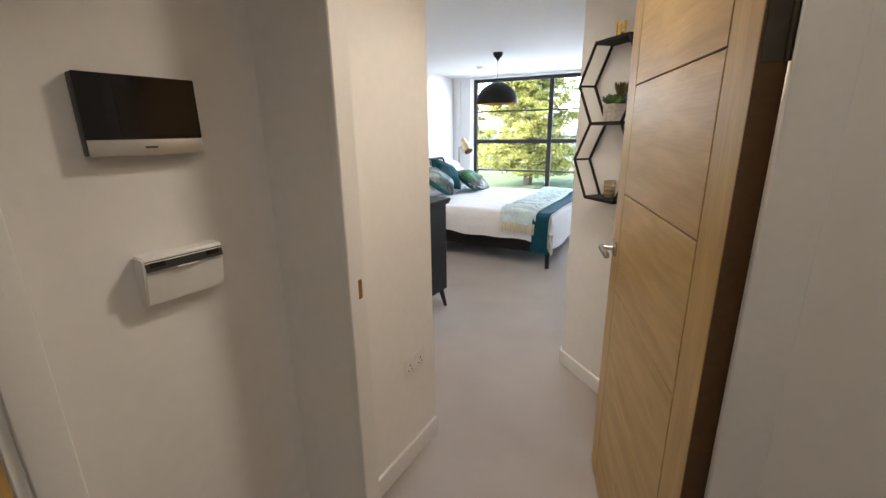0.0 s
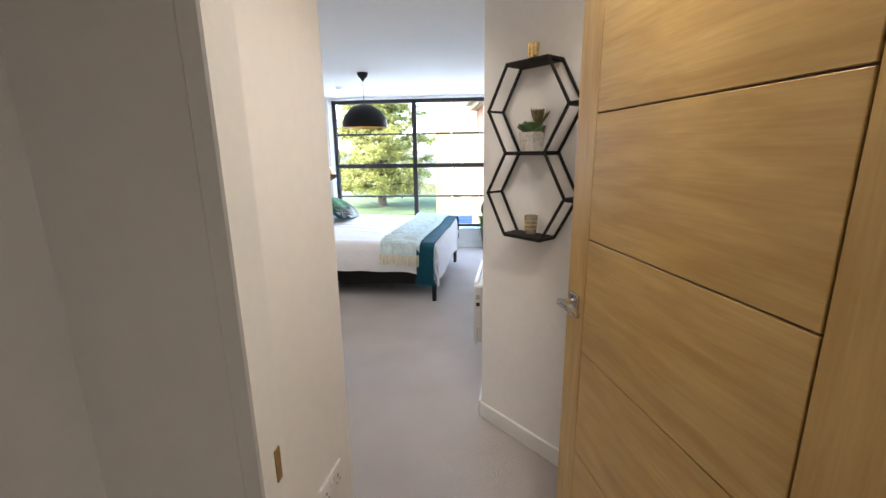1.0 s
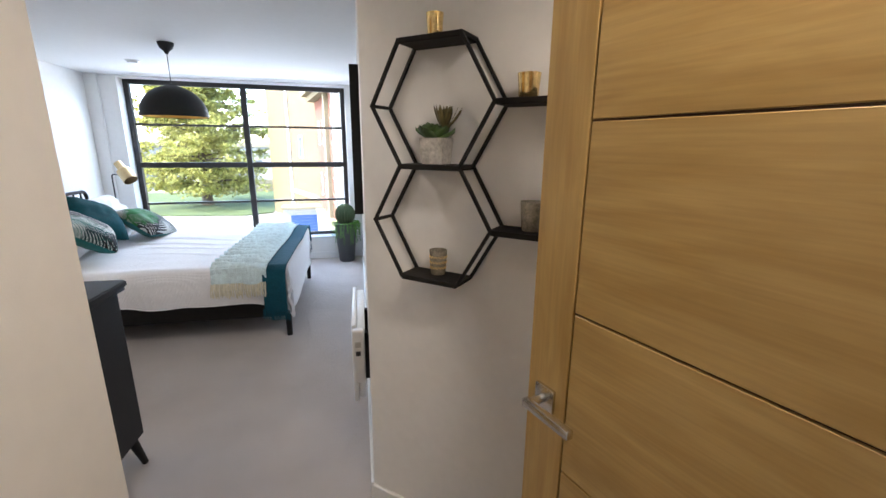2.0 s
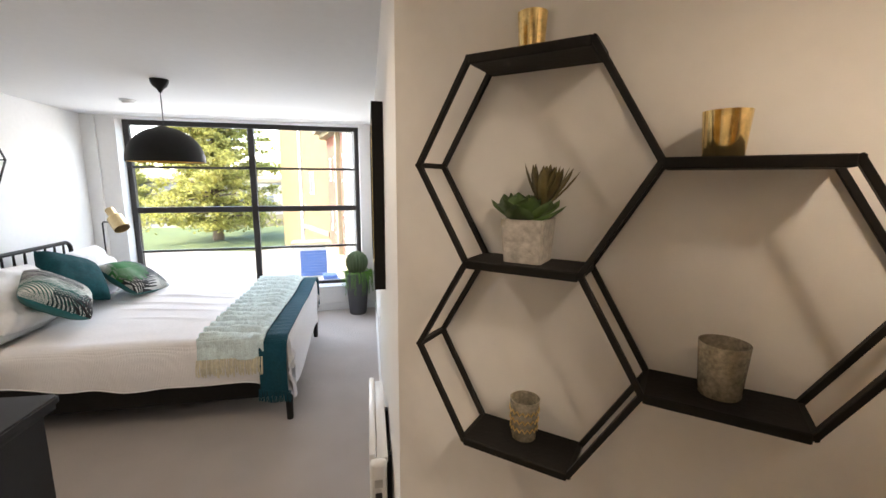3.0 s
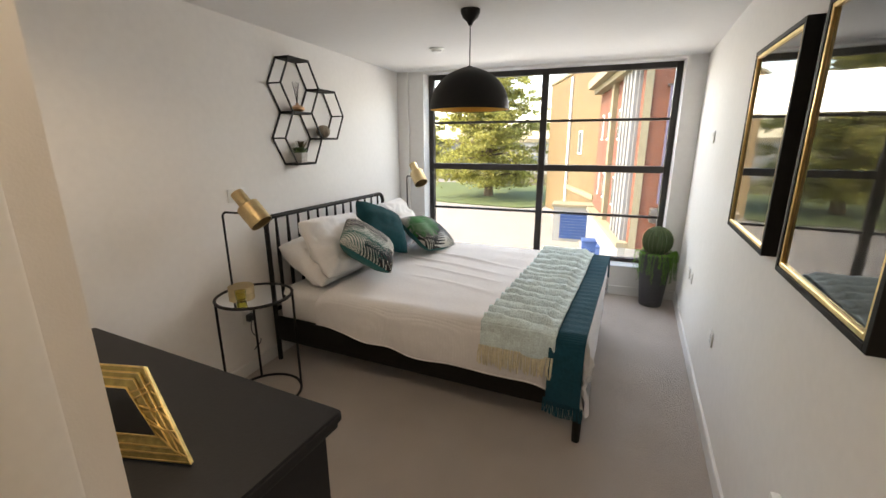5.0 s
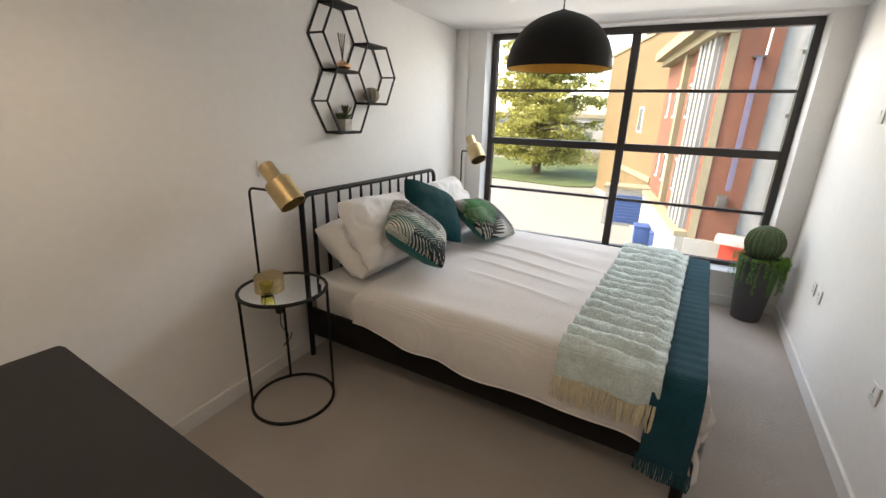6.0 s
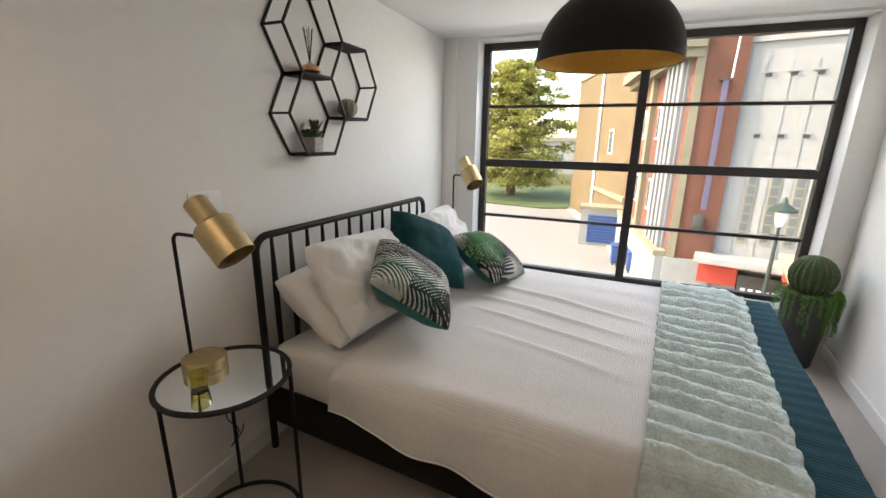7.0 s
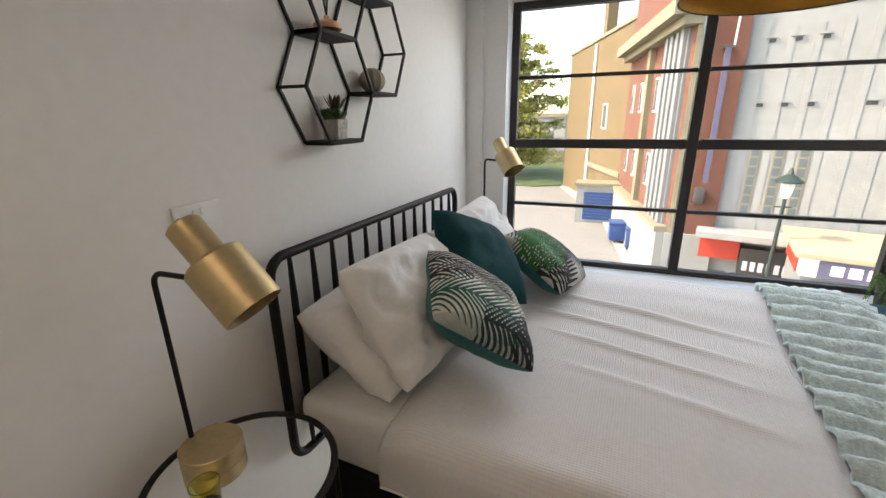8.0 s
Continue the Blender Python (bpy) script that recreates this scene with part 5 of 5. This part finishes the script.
solo("ground", prism([(-900, 8.5), (900, 8.5), (900, 1800), (-900, 1800)], GZ - 0.5, GZ), ASPHALT, "pale concrete street and ground", "ground", kind="structure")
solo("wall_outer", box(-3.05, 7.06, GZ, 0.25, 7.33, -0.152), RED_BRICK, "brick outer wall below the window", "wall", kind="structure")
solo("lawn", prism([(-60, 60), (-30, 56), (-15, 52.5), (-9, 51.5), (-6.3, 53), (-6.5, 77), (-60, 80)], GZ + 0.004, GZ + 0.12), GRASS, "grass lawn round the cedar", "lawn", kind="stuff")
solo("pavement", prism([(-6.2, 52), (-1.7, 37), (0.0, 24.0), (0.4, 16), (12, 16), (12, 25), (2, 25), (-3, 52)], GZ + 0.004, GZ + 0.13), PAVING, "raised paving along the buildings", "pavement", kind="structure")


def facade(name, p, q, z0, z1, depth, material, label, category="building"):
    """A building whose front runs from p to q with its body on the left of that way."""
    b = thing(name, along(p, q), label, category)
    w = dist(p, q)
    part("wall", box(0, 0, z0, w, depth, z1), material, b)
    return b, w


# stock brick block down the street
b, w = facade("brick_block", (-0.66, 37.3), (-6.2, 54.6), GZ, 7.6, -9, YELLOW_BRICK, "long stock brick building with a white downpipe")
part("parapet", box(-0.1, -9, 7.6, w + 0.1, 0.12, 7.85), STONE, b)
part("chimney", box(10.7, -2.1, 7.85, 11.7, -1.2, 12.4), YELLOW_BRICK, b)
part("downpipe", tube([(8.6, 0.12, GZ), (8.6, 0.12, 7.3)], 0.13, 10), SIGN_WHITE, b)
for x in (4.4,):
    win = part("window", box(x, 0.0, 0.4, x + 1.1, 0.06, 2.4), SIGN_WHITE, b)
    part("pane", box(x + 0.12, 0.062, 0.52, x + 0.98, 0.075, 2.28), WINDOW_FAR, win)
part("string_course", box(0, 0.0, -3.0, w * 0.5, 0.18, -2.6), STONE, b)
g = thing("garage", pose(-1.9, 36.2, GZ), "low white garage with a blue roller shutter", "garage")
part("wall", box(-1.7, -0.2, 0, 1.3, 1.6, 2.75), RENDER, g)
part("roof", box(-1.85, -0.32, 2.75, 1.45, 1.7, 2.95), STONE, g)
for i in range(9):
    part("shutter_slat", box(-1.15, -0.26, 0.25 + 0.23 * i, 0.85, -0.205, 0.46 + 0.23 * i), BLUE, g, "blue roller shutter slat")
for x, y, a in ((-0.6, 31.0, 4), (0.35, 29.6, -6)):
    d = thing("wheeled_bin", pose(x, y, GZ + 0.13, 0, 0, a), "large blue wheeled waste bin", "bin", "street bins")
    part("body", box(-0.62, -0.5, 0.16, 0.62, 0.5, 1.15, 0.05), BLUE, d)
    part("lid", box(-0.66, -0.54, 1.15, 0.66, 0.54, 1.3, 0.05), BLUE, d)
    for sx in (-0.5, 0.5):
        for sy in (-0.4, 0.4):
            part("wheel", moved(lathe([(0, -0.04), (0.08, -0.04), (0.08, 0.04), (0, 0.04)], 12), pose(x * 0 + sx, sy, 0.08, 0, 90)), DARK_SIGN, d)

# red brick theatre front
b, w = facade("red_brick_building", (1.05, 24.3), (-0.75, 37.2), GZ, 8.6, -10, RED_BRICK, "tall red brick building with pale piers and a deep cornice")
part("cornice", box(-0.35, -0.2, 5.2, w, 1.0, 5.75), STONE, b, "deep cream cornice")
part("cornice_bed", box(-0.2, -0.2, 4.85, w, 0.55, 5.2), STONE, b)
part("pier", box(0.5, 0, GZ, 3.7, 0.14, 4.85), GREY_PANEL, b, "broad pale fluted bay")
for x in (0.62, 1.4, 2.2, 3.0):
    part("flute", box(x, 0.14, GZ + 2.6, x + 0.42, 0.30, 4.85), GREY_PANEL, b, "pale vertical flute")
part("pier", box(6.3, 0, GZ, 6.9, 0.28, 4.85), STONE, b, "pale vertical pier")
for x in (4.6, 8.2, 10.6):
    for z in (-2.2, 1.6):
        win = part("window", box(x + 0.1, 0.0, z, x + 0.75, 0.05, z + 1.7), SIGN_WHITE, b)
        part("pane", box(x + 0.18, 0.052, z + 0.1, x + 0.67, 0.062, z + 1.6), WINDOW_FAR, win)
part("plinth", box(0, 0, GZ, w, 0.45, GZ + 2.6), RENDER, b)
part("plinth_cap", box(0, 0, GZ + 2.6, w, 0.55, GZ + 2.85), STONE, b)

b, w = facade("brick_pier_building", (1.06, 24.25), (2.85, 24.25), GZ, 9.0, 5, RED_BRICK, "red brick corner pier with a hanging purple banner")
part("banner", box(1.0, -0.28, -1.3, 1.2, -0.2, 3.9), PURPLE, b, "tall purple banner")
part("banner_bracket", box(0.9, -0.3, 3.9, 1.3, 0, 3.98), DARK_SIGN, b)
part("sconce", box(0.75, -0.5, -2.2, 1.15, 0, -1.5, 0.08), DARK_SIGN, b)
part("reveal", box(0.0, -0.06, GZ, 0.32, 0.0, 6.0), STONE, b)
part("flagpole", tube([(1.3, -0.15, 4.0), (1.35, -0.2, 6.2)], 0.04, 8), SIGN_WHITE, b)
part("plinth", box(-0.1, -0.15, GZ, 1.79, 0, -3.6), RENDER, b)

# white rendered cinema front
b, w = facade("white_cinema", (2.86, 24.5), (14.0, 22.2), GZ, 5.3, 8, RENDER, "white rendered art deco cinema front with tall slit windows")
part("coping", box(-0.05, -0.12, 5.3, w, 8, 5.5), RENDER, b)
for i in range(12):
    x = 0.55 + i * 0.78
    part("rib", box(x - 0.12, -0.03, -3.2, x + 0.12, 0, 4.6), RENDER, b, "flat white pilaster rib")
for gx in (0.72, 4.0, 7.2):
    for i in range(3):
        x = gx + i * 0.78 - 0.16
        for z in (3.45, 1.15):
            part("slot", box(x - 0.02, -0.10, z + 0.72, x + 0.34, 0.0, z + 0.78), RENDER, b)
            # the shade below the slot's head, laid on as a dark strip
            part("slot_painted_shade", box(x, -0.012, z + 0.56, x + 0.32, -0.002, z + 0.70), DARK_SIGN, b)
for i in range(3):
    x = 0.78 + i * 0.78
    win = part("window", box(x, -0.05, -2.6, x + 0.34, 0.0, 0.3), STONE, b, "tall slit window")
    for k in range(7):
        part("pane", box(x + 0.05, -0.062, -2.5 + k * 0.39, x + 0.29, -0.052, -2.18 + k * 0.39), WINDOW_FAR, win)
part("canopy", box(-0.6, -1.4, -3.45, w, 0, -3.2), RENDER, b, "flat white canopy")
part("shop_fascia", box(-0.4, -0.5, -4.5, 1.05, -0.05, -3.6), RED_SIGN, b, "red shop fascia")
sg = part("shop_sign", box(1.1, -0.6, -5.1, 3.2, -0.05, -3.9), DARK_SIGN, b, "dark shop sign with unreadable pale letters")
for i in range(7):
    part("letter_bar", box(1.25 + i * 0.27, -0.63, -4.85, 1.42 + i * 0.27, -0.605, -4.45), SIGN_WHITE, sg)
for i in range(3):
    part("shop_glass", box(-0.3 + i * 1.2, -0.04, GZ + 0.2, 0.75 + i * 1.2, -0.01, -5.2), WINDOW_FAR, b)

k = thing("street_kiosk", pose(5.6, 19.4, GZ, 0, 0, -12), "flat roofed corner shop with a purple sign", "shop")
part("wall", box(-1.2, 0, 0, 4.2, 3.2, 2.75), GREY_PANEL, k)
part("roof", box(-1.5, -0.5, 3.35, 4.5, 3.5, 3.5), ROOF_FELT, k, "sandy felt roof")
sg = part("sign", box(-0.9, -0.42, 2.75, 4.3, -0.1, 3.34), PURPLE, k, "purple shop sign with white lettering bars")
part("sign_border", box(-1.3, -0.4, 2.75, -0.9, 3.2, 3.34), SIGN_WHITE, k)
part("red_panel", box(-1.35, 0.2, 2.7, -1.305, 2.6, 3.3), RED_SIGN, k)
for i in range(9):
    part("letter_bar", box(-0.6 + i * 0.42, -0.445, 2.88, -0.3 + i * 0.42, -0.421, 3.2), SIGN_WHITE, sg)
part("shop_window", box(-0.9, -0.03, 0.5, 4.0, -0.005, 2.5), WINDOW_FAR, k)

p = thing("street_lamp", pose(4.0, 21.0, GZ), "green cast iron street lamp with a hooded lantern", "street lamp")
part("base", lathe([(0, 0), (0.16, 0), (0.16, 0.5), (0.09, 0.7), (0, 0.7)], 16), GREEN_IRON, p)
part("column", tube([(0, 0, 0.6), (0, 0, 4.9)], 0.07, 12, radii=[0.085, 0.055]), GREEN_IRON, p)
part("lantern", lathe([(0, 4.9), (0.08, 4.9), (0.16, 5.1), (0.2, 5.45), (0, 5.45)], 16), SIGN_WHITE, p)
part("hood", lathe([(0, 5.95), (0.05, 5.9), (0.1, 5.72), (0.42, 5.5), (0.42, 5.44), (0, 5.44)], 20), GREEN_IRON, p)
part("cross_arm", tube([(-0.25, 0, 4.6), (0.25, 0, 4.6)], 0.025, 8), GREEN_IRON, p)


def cedar(m, height, spread, seed, label):
    rnd = random.Random(seed)
    t = thing("cedar_tree", m, label, "tree")
    part("trunk", tube([(0, 0, -0.2), (0.1, 0, height * 0.12), (0.0, 0.1, height * 0.4), (0.15, 0, height * 0.7), (0.1, 0, height * 0.93)], 0.4, 12, radii=[0.75, 0.55, 0.42, 0.22, 0.05]), BARK, t)
    verts, faces = [], []
    for i in range(72):
        f = (i + 0.5) / 72
        z = height * (0.13 + 0.85 * f)
        a = i * 2.4 + rnd.uniform(-0.4, 0.4)
        reach = spread * math.sin(math.pi * (0.30 + 0.64 * f)) ** 0.6 * rnd.uniform(0.75, 1.1)
        tip = Vector((math.cos(a) * reach, math.sin(a) * reach, z + rnd.uniform(-0.02, 0.05) * height * (1 if f > 0.3 else -0.6)))
        start = Vector((0.05, 0.03, z - 0.02 * height))
        part("limb", tube([start, start.lerp(tip, 0.5) + Vector((0, 0, 0.02 * height)), tip], 0.08, 6, radii=[0.16 * (1.1 - f), 0.09 * (1.1 - f), 0.02]), BARK, t)
        for k in range(12):
            u = 0.20 + 0.82 * k / 11
            c = start.lerp(tip, u) + Vector((rnd.uniform(-1, 1), rnd.uniform(-1, 1), rnd.uniform(-0.45, 0.4))) * (0.4 + 0.15 * spread * (0.4 + u * 0.6))
            size = rnd.uniform(0.6, 1.15) * (0.6 + 0.4 * (1 - f))
            for j in range(46):
                d = Vector((rnd.gauss(0, 1), rnd.gauss(0, 1), rnd.gauss(0, 0.45))) * size * 0.62
                q = c + d
                up = Vector((rnd.uniform(-1, 1), rnd.uniform(-1, 1), rnd.uniform(-0.2, 0.9))).normalized()
                side = up.orthogonal().normalized()
                side.rotate(Euler((0, 0, rnd.uniform(0, 6.28))))
                lw = rnd.uniform(0.12, 0.28)
                n0 = len(verts)
                verts += [q - side * lw, q + up * lw * 0.8, q + side * lw, q - up * lw * 0.5]
                faces.append((n0, n0 + 1, n0 + 2, n0 + 3))
    data = bpy.data.meshes.new("crown")
    data.from_pydata([tuple(v) for v in verts], [], faces)
    data.materials.append(NEEDLES)
    crown = new("crown", data)
    crown.parent = t
    tagged(crown, "olive green layered needles", kind="stuff")
    return t


cedar(pose(-15.0, 61, GZ), 17.6, 7.4, 4, "large spreading cedar tree on the lawn")
cedar(pose(-38, 88, GZ), 14, 6.5, 8, "distant evergreen tree beyond the lawn")
hw, w = facade("far_terrace", (-9, 84), (-60, 96), GZ, 1.2, -8, RENDER, "low pale terrace far behind the lawn")
part("roof", box(-0.3, -8.3, 1.2, w, 0.3, 1.9), STONE, hw)
for i in range(10):
    part("window", box(2 + i * 4.6, 0.0, -3.2, 3.6 + i * 4.6, 0.06, -1.2), WINDOW_FAR, hw)
solo("fence", box(-20, 78, GZ, -8, 78.15, GZ + 2.0), STONE, "timber boundary fence behind the lawn", "fence")
